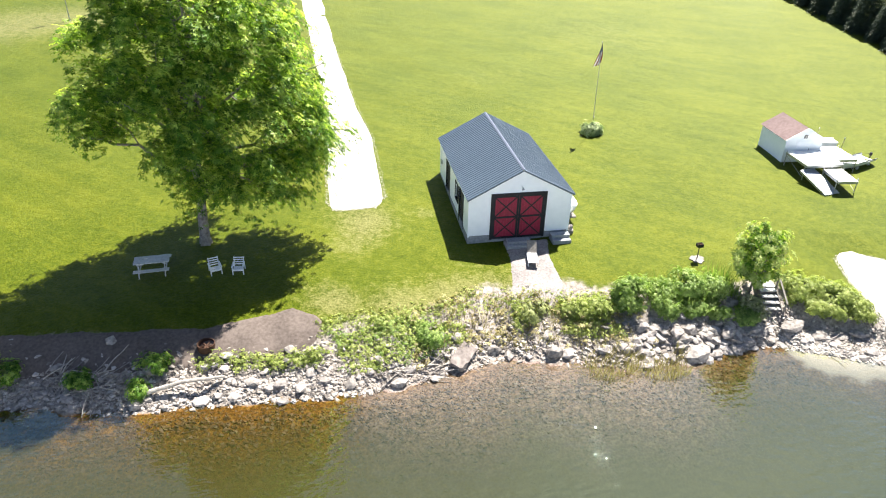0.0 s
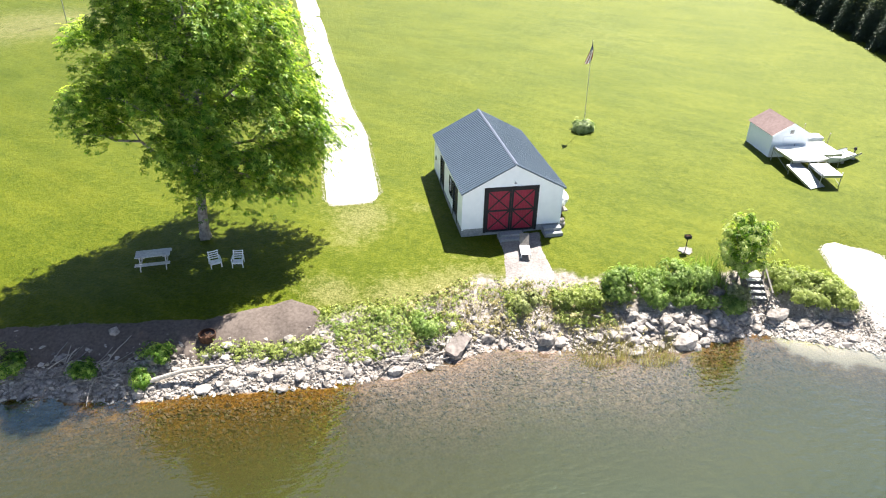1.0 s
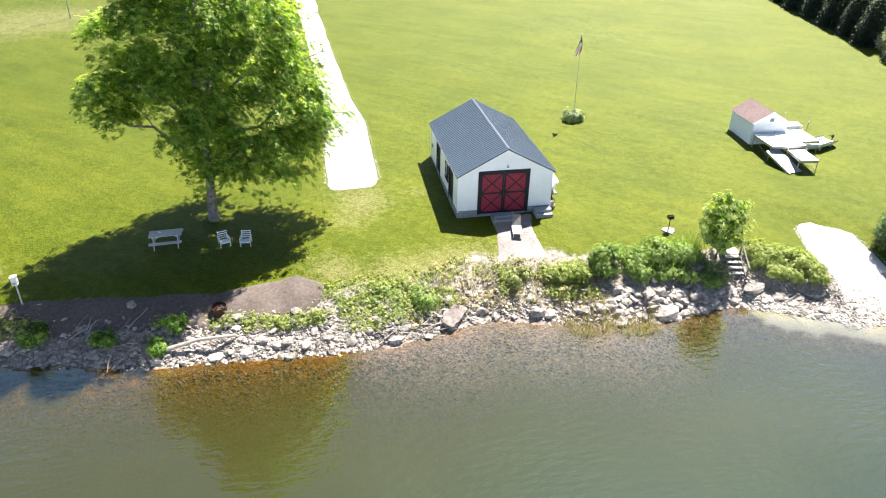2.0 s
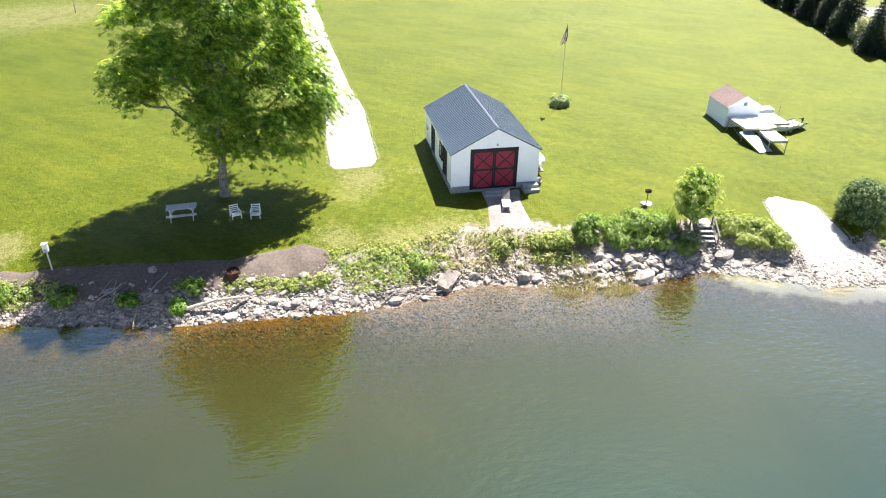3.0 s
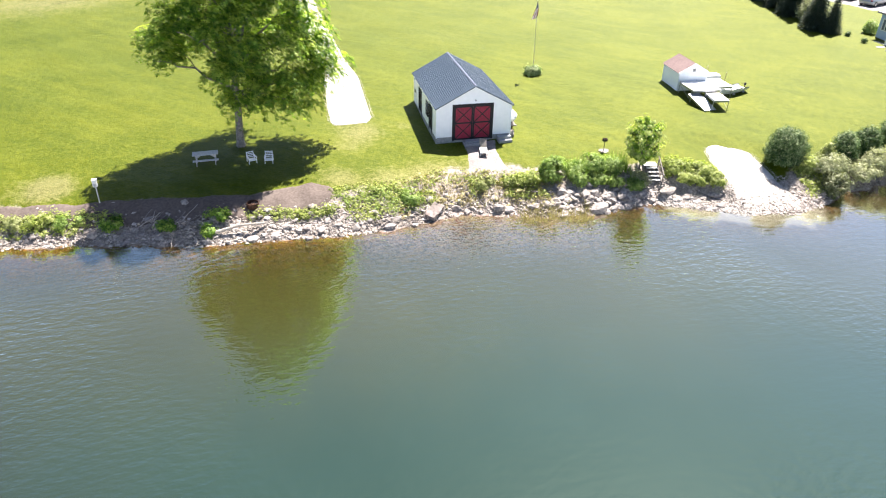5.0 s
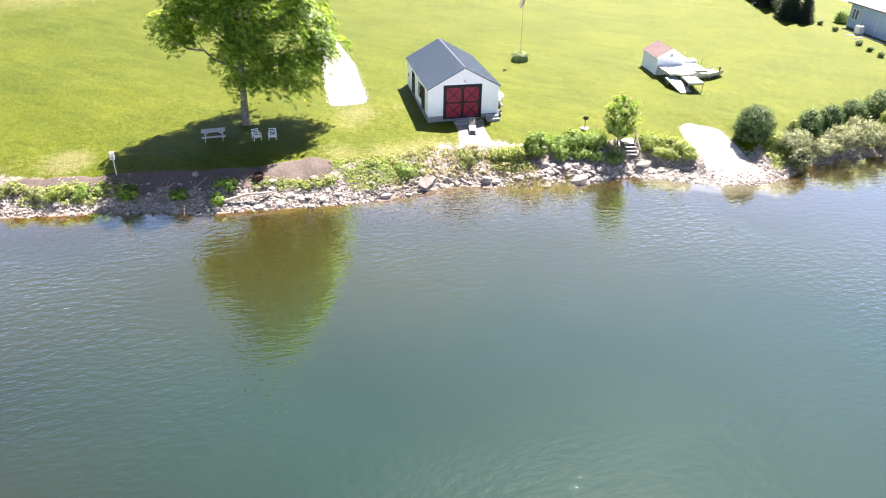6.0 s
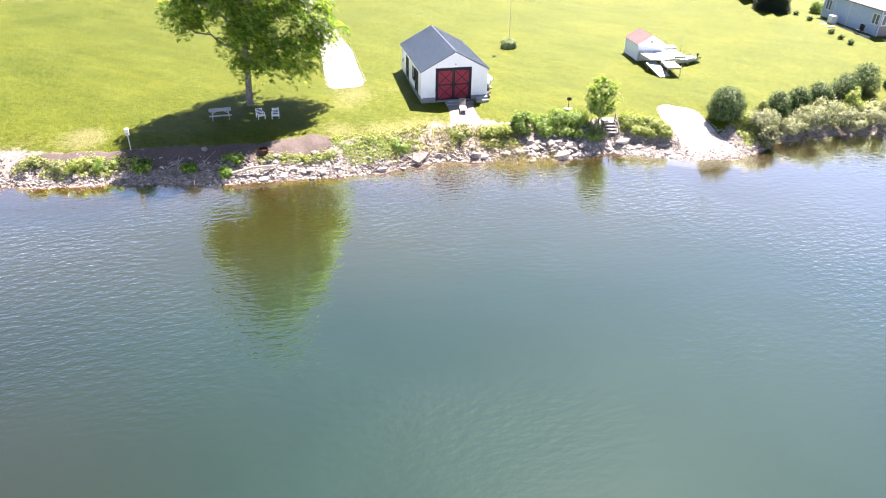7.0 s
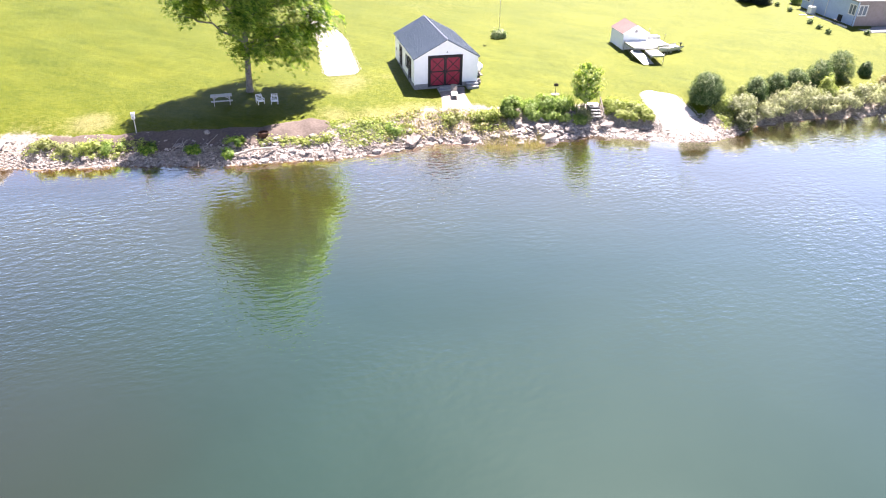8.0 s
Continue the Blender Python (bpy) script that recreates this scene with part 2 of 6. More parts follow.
TIMBER = surface("weathered_white_timber", (0.56, 0.55, 0.52), (0.36, 0.35, 0.33), 9.0, 1.2, 0.8, 0.008)
PLASTIC = surface("white_resin", (0.78, 0.79, 0.80), (0.66, 0.67, 0.69), 5.0, 0.8, 0.4, 0.002)
DECK = surface("white_dock_decking", (0.80, 0.80, 0.78), (0.64, 0.64, 0.63), 6.0, 0.9, 0.6, 0.004)
ALU = surface("galvanised_tube", (0.50, 0.51, 0.52), (0.36, 0.37, 0.38), 8.0, 0.8, 0.4, 0.002, metal=0.8)
RUST = surface("rusted_steel", (0.10, 0.05, 0.03), (0.03, 0.02, 0.016), 9.0, 1.5, 0.85, 0.01)
SHINGLE = surface("faded_red_shingles", (0.230, 0.168, 0.160), (0.155, 0.112, 0.106), 6.0, 0.8, 0.9, 0.012)
HULL = surface("white_gelcoat", (0.80, 0.81, 0.80), (0.68, 0.69, 0.69), 3.0, 0.7, 0.25, 0.001)
RUBBER = surface("black_rubber", (0.025, 0.025, 0.026), (0.014, 0.014, 0.015), 8.0, 1.0, 0.8, 0.003)
BLUE_SIDING = surface("blue_grey_siding", (0.47, 0.58, 0.73), (0.39, 0.50, 0.64), 3.0, 0.5, 0.6, 0.004)
TAN_SIDING = surface("taupe_siding", (0.30, 0.25, 0.245), (0.22, 0.185, 0.18), 3.0, 0.5, 0.6, 0.004)
HOUSE_ROOF = surface("pale_grey_shingles", (0.33, 0.305, 0.30), (0.24, 0.22, 0.215), 5.0, 0.6, 0.9, 0.01)
ASPHALT = surface("pale_worn_asphalt", (0.26, 0.25, 0.25), (0.16, 0.155, 0.155), 6.0, 0.3, 0.9, 0.01)
CAR_BLACK = surface("black_car_paint", (0.02, 0.02, 0.023), (0.014, 0.014, 0.016), 3.0, 0.4, 0.2, 0.0)
CAR_SILVER = surface("silver_car_paint", (0.50, 0.51, 0.53), (0.42, 0.43, 0.45), 3.0, 0.4, 0.25, 0.0, metal=0.5)
FLAG_RED = surface("flag_red", (0.24, 0.02, 0.03), (0.17, 0.012, 0.02), 9.0, 2.0, 0.8, 0.002)
FLAG_WHITE = surface("flag_white", (0.75, 0.74, 0.73), (0.62, 0.61, 0.61), 9.0, 2.0, 0.8, 0.002)
FLAG_BLUE = surface("flag_blue", (0.03, 0.045, 0.16), (0.02, 0.03, 0.10), 9.0, 2.0, 0.8, 0.002)
YELLOW = surface("pale_yellow_stake", (0.62, 0.56, 0.30), (0.48, 0.42, 0.22), 8.0, 2.0, 0.7, 0.003)
WHITE_METAL = surface("white_enamel", (0.78, 0.78, 0.76), (0.66, 0.66, 0.65), 6.0, 1.0, 0.35, 0.002)
OLIVE = leaf_material("olive_weed_leaves", (0.17, 0.20, 0.075), (0.32, 0.35, 0.14), (0.50, 0.52, 0.27), 0.46)
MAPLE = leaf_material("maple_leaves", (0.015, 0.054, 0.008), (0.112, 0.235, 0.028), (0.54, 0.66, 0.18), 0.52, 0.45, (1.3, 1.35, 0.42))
# paler maple tone with sunlight painted in, for the tops of the boughs
MAPLE_SUNLIT = leaf_material("sunlit_maple_leaves", (0.16, 0.27, 0.04), (0.38, 0.52, 0.09), (0.72, 0.80, 0.26), 0.50, 0.45, (1.2, 1.2, 0.5))
SAPLING = leaf_material("sapling_leaves", (0.16, 0.25, 0.05), (0.36, 0.45, 0.13), (0.72, 0.76, 0.36), 0.48, 0.8, (1.0, 1.0, 0.5))
SHRUB = leaf_material("shrub_leaves", (0.080, 0.150, 0.030), (0.215, 0.325, 0.075), (0.46, 0.54, 0.19), 0.48)
WEED = leaf_material("weed_leaves", (0.135, 0.185, 0.046), (0.330, 0.390, 0.105), (0.60, 0.63, 0.25), 0.52)
STRAW = leaf_material("dry_weed_stalks", (0.180, 0.144, 0.060), (0.336, 0.282, 0.132), (0.480, 0.432, 0.240))
BUSH = leaf_material("dark_bush_leaves", (0.016, 0.046, 0.012), (0.062, 0.125, 0.034), (0.36, 0.44, 0.22), 0.32)
WILLOW = leaf_material("grey_green_willow_leaves", (0.17, 0.185, 0.095), (0.38, 0.395, 0.23), (0.64, 0.65, 0.46), 0.46, 0.6, (0.9, 1.0, 0.65))
DUSKY = leaf_material("dull_willow_leaves", (0.050, 0.062, 0.030), (0.150, 0.170, 0.085), (0.42, 0.44, 0.28), 0.40)
SPRUCE = leaf_material("spruce_needles", (0.012, 0.026, 0.018), (0.030, 0.052, 0.036), (0.085, 0.115, 0.090), 0.10)


# ---- shapes ----
def thing(name, label, category, at=(0, 0, 0), turn=0.0, group=""):
    e = new(name)
    e.matrix_world = pose(*at, 0, 0, turn)
    return tagged(e, label, category, group)


def part(name, bm, material, parent=None, label="", smooth=False):
    me = bpy.data.meshes.new(name)
    bm.to_mesh(me)
    bm.free()
    me.materials.append(material)
    if smooth:
        me.shade_smooth()
    ob = new(name, me)
    if parent:
        ob.parent = parent
    return tagged(ob, label)


def soup(name, verts, faces, material, parent=None, label=""):
    me = bpy.data.meshes.new(name)
    me.from_pydata([tuple(v) for v in verts], [], [tuple(f) for f in faces])
    me.materials.append(material)
    ob = new(name, me)
    if parent:
        ob.parent = parent
    return tagged(ob, label)


def quads(name, corners, material, parent=None, label=""):
    """A mesh of loose quads from an array (n, 4, 3)."""
    n = len(corners)
    me = bpy.data.meshes.new(name)
    me.vertices.add(4 * n)
    me.vertices.foreach_set("co", np.asarray(corners, dtype=np.float32).ravel())
    me.loops.add(4 * n)
    me.loops.foreach_set("vertex_index", np.arange(4 * n, dtype=np.int32))
    me.polygons.add(n)
    me.polygons.foreach_set("loop_start", np.arange(0, 4 * n, 4, dtype=np.int32))
    me.update(calc_edges=True)
    me.materials.append(material)
    ob = new(name, me)
    if parent:
        ob.parent = parent
    return tagged(ob, label)


def box(bm, x0, x1, y0, y1, z0, z1, bevel=0.0, m=None):
    t = Matrix.Translation(((x0 + x1) / 2, (y0 + y1) / 2, (z0 + z1) / 2)) @ Matrix.Diagonal((x1 - x0, y1 - y0, z1 - z0, 1))
    r = bmesh.ops.create_cube(bm, size=1.0, matrix=(m @ t) if m else t)
    if bevel:
        edges = list({e for v in r["verts"] for e in v.link_edges})
        bmesh.ops.bevel(bm, geom=edges, offset=bevel, segments=1, affect="EDGES")
    return bm


def beam(bm, a, b, w, h, bevel=0.0):
    """A square bar from a to b, w wide and h thick."""
    a, b = Vector(a), Vector(b)
    m = Matrix.Translation((a + b) / 2) @ (b - a).to_track_quat("Y", "Z").to_matrix().to_4x4()
    half = (b - a).length / 2
    return box(bm, -w / 2, w / 2, -half, half, -h / 2, h / 2, bevel, m)


def rod(bm, a, b, r0, r1=None, sides=10):
    a, b = Vector(a), Vector(b)
    m = Matrix.Translation((a + b) / 2) @ (b - a).to_track_quat("Z", "Y").to_matrix().to_4x4()
    bmesh.ops.create_cone(bm, cap_ends=True, segments=sides, radius1=r0, radius2=r0 if r1 is None else r1, depth=(b - a).length, matrix=m)
    return bm


def prism(bm, outline, y0, y1):
    """An outline in x, z pushed from y0 to y1."""
    a = [bm.verts.new((x, y0, z)) for x, z in outline]
    b = [bm.verts.new((x, y1, z)) for x, z in outline]
    bm.faces.new(a)
    bm.faces.new(b[::-1])
    for k in range(len(a)):
        j = (k + 1) % len(a)
        bm.faces.new((a[k], b[k], b[j], a[j]))
    bmesh.ops.recalc_face_normals(bm, faces=bm.faces)
    return bm


def B():
    return bmesh.new()


# ---- ground ----
SHORE = [(-60, 26), (-23.4, 24.4), (-19.6, 23.5), (-15.5, 23.2), (-9, 21.95), (0.4, 21.5), (3, 21.7), (7, 22.8), (9, 22.4), (12.5, 21.5), (15.5, 21.3), (19.6, 21.95), (22.4, 20.8), (25, 19.5), (28.3, 18.75), (31, 19.4), (34, 20.8), (39, 21.5), (43, 21.0), (70, 23)]
SX, SY = np.array([p[0] for p in SHORE]), np.array([p[1] for p in SHORE])
PROFILE = [(-300, -9), (-60, -5), (-25, -2.6), (-8, -0.95), (-3, -0.30), (0, 0.0), (1, 0.5), (2, 1.0), (3, 1.35), (5, 1.68), (8, 1.88), (18, 2.3), (40, 2.6), (100, 3.2), (900, 9)]
PX, PZ = np.array([p[0] for p in PROFILE]), np.array([p[1] for p in PROFILE])


def blend(v, lo, hi):
    u = np.clip((v - lo) / (hi - lo), 0, 1)
    return u * u * (3 - 2 * u)


def offshore(x, y):
    """Metres from the water's edge, inland positive."""
    return y - np.interp(x, SX, SY) - 0.18 * np.sin(x * 1.9) - 0.10 * np.sin(x * 4.3 + 1)


def ground_z(x, y):
    x, y = np.asarray(x, float), np.asarray(y, float)
    d = offshore(x, y)
    z = np.interp(d, PX, PZ)
    shelf = blend(x, 2, 5) * (1 - blend(x, 14, 16)) * (1 - blend(-d, 3, 8))
    z = np.where(d < 0, z * (1 - 0.45 * shelf), z)
    launch = blend(x, 24.3, 26.2) * (1 - blend(x, 29.4, 30.8))
    z = np.where(d > 0, z * (1 - launch) + launch * np.minimum(z, 0.21 * d), z)
    beach = blend(x, 21.3, 22.0) * (1 - blend(x, 24.6, 25.6))
    z = np.where(d > 0, z * (1 - beach) + beach * np.minimum(z, np.interp(d, (0, 1.5, 2.3, 3.2, 4.5, 5.5), (0, 0.22, 0.85, 1.35, 1.7, 50))), z)
    z = z + blend(x, 33, 57) * 0.95 * blend(d, 2, 14)
    rough = 0.03 * np.sin(x * 0.9 + y * 0.5) + 0.025 * np.sin(x * 0.37 - y * 0.71)
    return z + np.where(d > 0, rough * blend(d, 0.5, 5), 0)


def gz(x, y):
    return float(ground_z(x, y))


def axis(fine_lo, fine_hi, step_fine, lo, hi):
    out, v, s = [], fine_lo, step_fine
    while v > lo:
        s *= 1.35
        v -= s
        out.append(max(v, lo))
    out = out[::-1] + list(np.arange(fine_lo, fine_hi, step_fine))
    v, s = fine_hi, step_fine
    out.append(v)
    while v < hi:
        s *= 1.35
        v += s
        out.append(min(v, hi))
    return np.array(out)


def sheet(name, xs, ys, height, material, attributes):
    X, Y = np.meshgrid(xs, ys)
    Z = height(X, Y)
    nx, ny = len(xs), len(ys)
    k = np.arange(nx * ny).reshape(ny, nx)
    faces = np.stack([k[:-1, :-1], k[:-1, 1:], k[1:, 1:], k[1:, :-1]], -1).reshape(-1, 4)
    me = bpy.data.meshes.new(name)
    me.vertices.add(nx * ny)
    me.vertices.foreach_set("co", np.stack([X, Y, Z], -1).astype(np.float32).ravel())
    me.loops.add(4 * len(faces))
    me.loops.foreach_set("vertex_index", faces.astype(np.int32).ravel())
    me.polygons.add(len(faces))
    me.polygons.foreach_set("loop_start", np.arange(0, 4 * len(faces), 4, dtype=np.int32))
    me.update(calc_edges=True)
    me.shade_smooth()
    for key, fn in attributes.items():
        a = me.attributes.new(key, "FLOAT", "POINT")
        a.data.foreach_set("value", fn(X, Y).astype(np.float32).ravel())
    me.materials.append(material)
    return new(name, me)


# worn, dry spots in the lawn: x, y, reach, strength
WORN = [(2.2, 32.6, 1.7, 0.6), (1.0, 30.5, 1.4, 0.45), (5.6, 33.6, 0.9, 0.5), (-17.6, 28.0, 1.5, 1.4), (-22, 26.8, 3.0, 0.5), (-0.6, 26.6, 1.6, 0.5), (6.5, 25.4, 3.0, 0.55), (9.5, 25.0, 2.2, 0.6), (-33, 79, 9, 0.7), (-24, 83, 7, 0.5), (1.6, 34.2, 2.6, 0.4), (3.0, 25.2, 1.8, 0.8), (6.2, 25.3, 1.6, 0.7), (0.2, 25.8, 1.0, 0.5), (14, 58, 5, 0.25), (30, 70, 9, 0.3)]


def wear_at(x, y):
    w = np.zeros_like(x)
    for a, b, r, s in WORN:
        w += s * np.exp(-((x - a) ** 2 + (y - b) ** 2) / (r * r))
    return w


def bank_at(x, y):
    d = offshore(x, y)
    width = 2.6 + 0.5 * np.sin(x * 0.55 + 1.0) + 0.9 * blend(x, 11, 14) + 1.5 * blend(x, 3, 7) * (1 - blend(x, 11, 14)) - 2.2 * blend(x, 30, 33)
    return width - d


ground = sheet("ground", axis(-34, 60, 0.3, -900, 900), axis(12, 62, 0.3, -900, 900), ground_z, GROUND,
               {"wear": wear_at, "bank": bank_at, "wet": lambda x, y: -offshore(x, y), "pink": lambda x, y: blend(x, -0.4, 2.2) * (1 - 0.6 * blend(x, 14.5, 17.0)),
                "sand": lambda x, y: blend(x, 19.6, 21.5) * (1 - blend(x, 30.0, 32.0)) * blend(offshore(x, y), -2.4, -0.5)})
tagged(ground, "sunlit mown lawn sloping to a stony lake bank", "ground", kind="structure")
water = sheet("water", axis(-34, 60, 0.6, -900, 900), axis(6, 27, 0.4, -900, 40), lambda x, y: np.zeros_like(x), WATER,
              {"depth": lambda x, y: np.maximum(-ground_z(x, y), 0.0)})
tagged(water, "calm green-grey lake water, shallow and clear at the edge", "water", kind="structure")


def strip(name, along, lo, hi, material, label, category, flip=False, lift=0.045, n=10):
    """A ribbon of loose surface laid on the ground; along: stations, lo and hi: its edges at a station."""
    verts, faces = [], []
    for u in along:
        a, b = lo(u), hi(u)
        a += 0.10 * noise.noise(Vector((u * 0.35, 1.7, 0))) + 0.05 * noise.noise(Vector((u * 1.7, 5.2, 0))) + 0.07 * noise.noise(Vector((u * 9, 5.2, 0)))
        b += 0.10 * noise.noise(Vector((u * 0.35, 8.7, 3))) + 0.05 * noise.noise(Vector((u * 1.7, 2.2, 4))) + 0.07 * noise.noise(Vector((u * 9, 2.2, 4)))
        for j in range(n + 1):
            w = a + (b - a) * j / n
            x, y = (w, u) if flip else (u, w)
            edge = -0.05 if j in (0, n) or u in (along[0], along[-1]) else lift
            verts.append((x, y, gz(x, y) + edge))
    for i in range(len(along) - 1):
        for j in range(n):
            k = i * (n + 1) + j
            f = (k, k + 1, k + n + 2, k + n + 1)
            faces.append(f if flip else f[::-1])
    ob = soup(name, verts, faces, material)
    ob.data.shade_smooth()
    return tagged(ob, label, category, kind="structure")


def curve(*points):
    xs, ys = [p[0] for p in points], [p[1] for p in points]
    return lambda u: float(np.interp(u, xs, ys))


strip("gravel_drive", list(np.arange(34.35, 60, 0.1)) + list(np.arange(60, 140, 0.6)), curve((34.3, 0.9), (34.7, 0.2), (35.3, 0.05), (50, 0.45), (76, -0.6), (95, -1.6), (140, -4)),
      curve((34.3, 2.3), (34.7, 3.1), (35.6, 3.4), (44.3, 3.5), (51, 2.85), (64, 2.2), (94, 1.25), (140, -1.2)), GRAVEL, "bright white crushed limestone drive across the lawn", "drive", True, n=14)
strip("boat_launch", np.arange(22.2, 26.85, 0.1), curve((22.2, 26.0), (22.7, 25.8), (24.7, 25.8), (26.4, 26.2), (26.8, 26.7)),
      curve((22.2, 29.2), (22.6, 29.55), (24.4, 29.4), (25.4, 29.3), (26.3, 27.9), (26.8, 27.2)), GRAVEL, "bright white gravel boat launch running down to the lake", "ramp", True, 0.05, 14)
strip("shingle_beach", np.arange(19.1, 22.5, 0.1), curve((19.1, 25.6), (20, 24.9), (21, 25.2), (22.5, 25.9)), curve((19.1, 29.4), (20, 29.9), (21, 29.7), (22.5, 29.4)), SHINGLE_GRAVEL, "pale grey shingle at the foot of the boat launch", "beach", True, 0.04, 14)
strip("gravel_path", np.arange(24.6, 30.0, 0.1), curve((24.5, 7.4), (25.4, 8.1), (26.7, 8.55), (28.2, 8.9), (30, 8.9)), curve((24.5, 10.4), (25, 10.8), (26.3, 11.2), (28.2, 11.15), (30, 11.6)), PATH_GRAVEL,
      "pale pinkish gravel path below the boathouse doors", "path", True, 0.05)
strip("dirt_strip", np.arange(-22.0, -0.45, 0.12), curve((-22, 25.6), (-20, 24.9), (-14, 23.9), (-6.7, 23.2), (-4.8, 22.95), (-2.4, 23.0), (-1, 23.6), (-0.4, 24.3)),
      curve((-22, 25.9), (-20, 26.5), (-14.3, 26.0), (-5.7, 25.3), (-3.7, 25.6), (-1.9, 26.1), (-0.9, 25.4), (-0.4, 24.6)), DIRT, "bare brown dirt strip along the top of the bank", "dirt", False, 0.05)


# ---- plants ----
def leaf_quads(rng, centres, per, spread, length, width, droop=0.25):
    """Loose leaves round each centre: pointed quads that face outwards from it and upwards, so that a clump shades like a rounded tuft."""
    c = np.repeat(centres, per, axis=0)
    n = len(c)
    off = rng.normal(size=(n, 3))
    c = c + off * np.asarray(spread)
    up = rng.normal(size=(n, 3)) * 0.30 + off * 0.42 + np.array([0.05, 0.05, 0.62])
    up /= np.linalg.norm(up, axis=1, keepdims=True)
    axis_a = rng.normal(size=(n, 3))
    axis_a -= up * np.sum(axis_a * up, axis=1, keepdims=True)
    axis_a /= np.linalg.norm(axis_a, axis=1, keepdims=True)
    axis_b = np.cross(up, axis_a)
    s = rng.uniform(0.65, 1.35, size=(n, 1))
    tip = axis_a * length * s
    side = axis_b * width * s * 0.5
    fall = np.array([0, 0, -1.0]) * length * s * droop
    return np.stack([c, c + tip * 0.5 + side, c + tip + fall, c + tip * 0.5 - side], axis=1)


def rosettes(name, rng, centres, facing, blades, length, width, droop, material, parent, label=""):
    """Sprays of pointed leaves that radiate from a shared centre and droop at their tips; facing: the way each spray looks."""
    n = len(centres)
    up = facing / np.linalg.norm(facing, axis=1, keepdims=True)
    a = rng.normal(size=(n, 3))
    a -= up * np.sum(a * up, axis=1, keepdims=True)
    a /= np.linalg.norm(a, axis=1, keepdims=True)
    b = np.cross(up, a)
    size = rng.uniform(0.7, 1.3, (n, 1))
    verts = [centres]
    for k in range(blades):
        t = 6.2832 * k / blades + rng.normal(size=(n, 1)) * 0.22
        d, e = a * np.cos(t) + b * np.sin(t), b * np.cos(t) - a * np.sin(t)
        reach = size * length * rng.uniform(0.75, 1.2, (n, 1))
        mid = centres + d * reach * 0.55 - up * reach * droop * 0.25
        verts += [mid + e * width * size * 0.5, centres + d * reach - up * reach * droop, mid - e * width * size * 0.5]
    per = 1 + 3 * blades
    co = np.stack(verts, 1).reshape(-1, 3)
    base = (np.arange(n) * per)[:, None]
    faces = np.stack([np.concatenate([base, base + 1 + 3 * k, base + 2 + 3 * k, base + 3 + 3 * k], 1) for k in range(blades)], 1).reshape(-1, 4)
    me = bpy.data.meshes.new(name)
    me.vertices.add(len(co))
    me.vertices.foreach_set("co", co.astype(np.float32).ravel())
    me.loops.add(faces.size)
    me.loops.foreach_set("vertex_index", faces.astype(np.int32).ravel())
    me.polygons.add(len(faces))
    me.polygons.foreach_set("loop_start", np.arange(0, faces.size, 4, dtype=np.int32))
    me.update(calc_edges=True)
    me.materials.append(material)
    ob = new(name, me)
    ob.parent = parent
    return tagged(ob, label)


def crown_cloud(rng, n, lo, hi, inside, gaps=0.0, scale=0.35, seed=0.0):
    """Clump centres in a box, kept where inside() holds and the gap noise allows."""
    out = []
    while len(out) < n:
        p = Vector(rng.uniform(lo, hi))
        depth = inside(p)
        if depth is None:
            continue
        if rng.random() > 0.25 + 0.75 * depth:
            continue
        if gaps and noise.noise(p * scale + Vector((seed, seed, seed))) < gaps - 0.5:
            continue
        out.append(p[:])
    return np.array(out)


def limb(bm, a, b, r0, r1, rng, sag=0.0, pieces=5, sides=7):
    """A bent, tapered limb from a to b."""
    a, b = Vector(a), Vector(b)
    pts = []
    for k in range(pieces + 1):
        u = k / pieces
        p = a.lerp(b, u)
        p.z += sag * math.sin(math.pi * u)
        if 0 < k < pieces:
            p += Vector(rng.normal(size=3)) * (b - a).length * 0.025
        pts.append(p)
    rings = []
    for k, p in enumerate(pts):
        d = (pts[min(k + 1, pieces)] - pts[max(k - 1, 0)]).normalized()
        q = d.to_track_quat("Z", "Y")
        r = r0 + (r1 - r0) * k / pieces
        rings.append([bm.verts.new(p + q @ Vector((r * math.cos(6.2832 * j / sides), r * math.sin(6.2832 * j / sides), 0))) for j in range(sides)])
    for k in range(pieces):
        for j in range(sides):
            i = (j + 1) % sides
            bm.faces.new((rings[k][j], rings[k][i], rings[k + 1][i], rings[k + 1][j]))
    bm.faces.new(rings[-1])
    bm.faces.new(rings[0][::-1])
    return pts


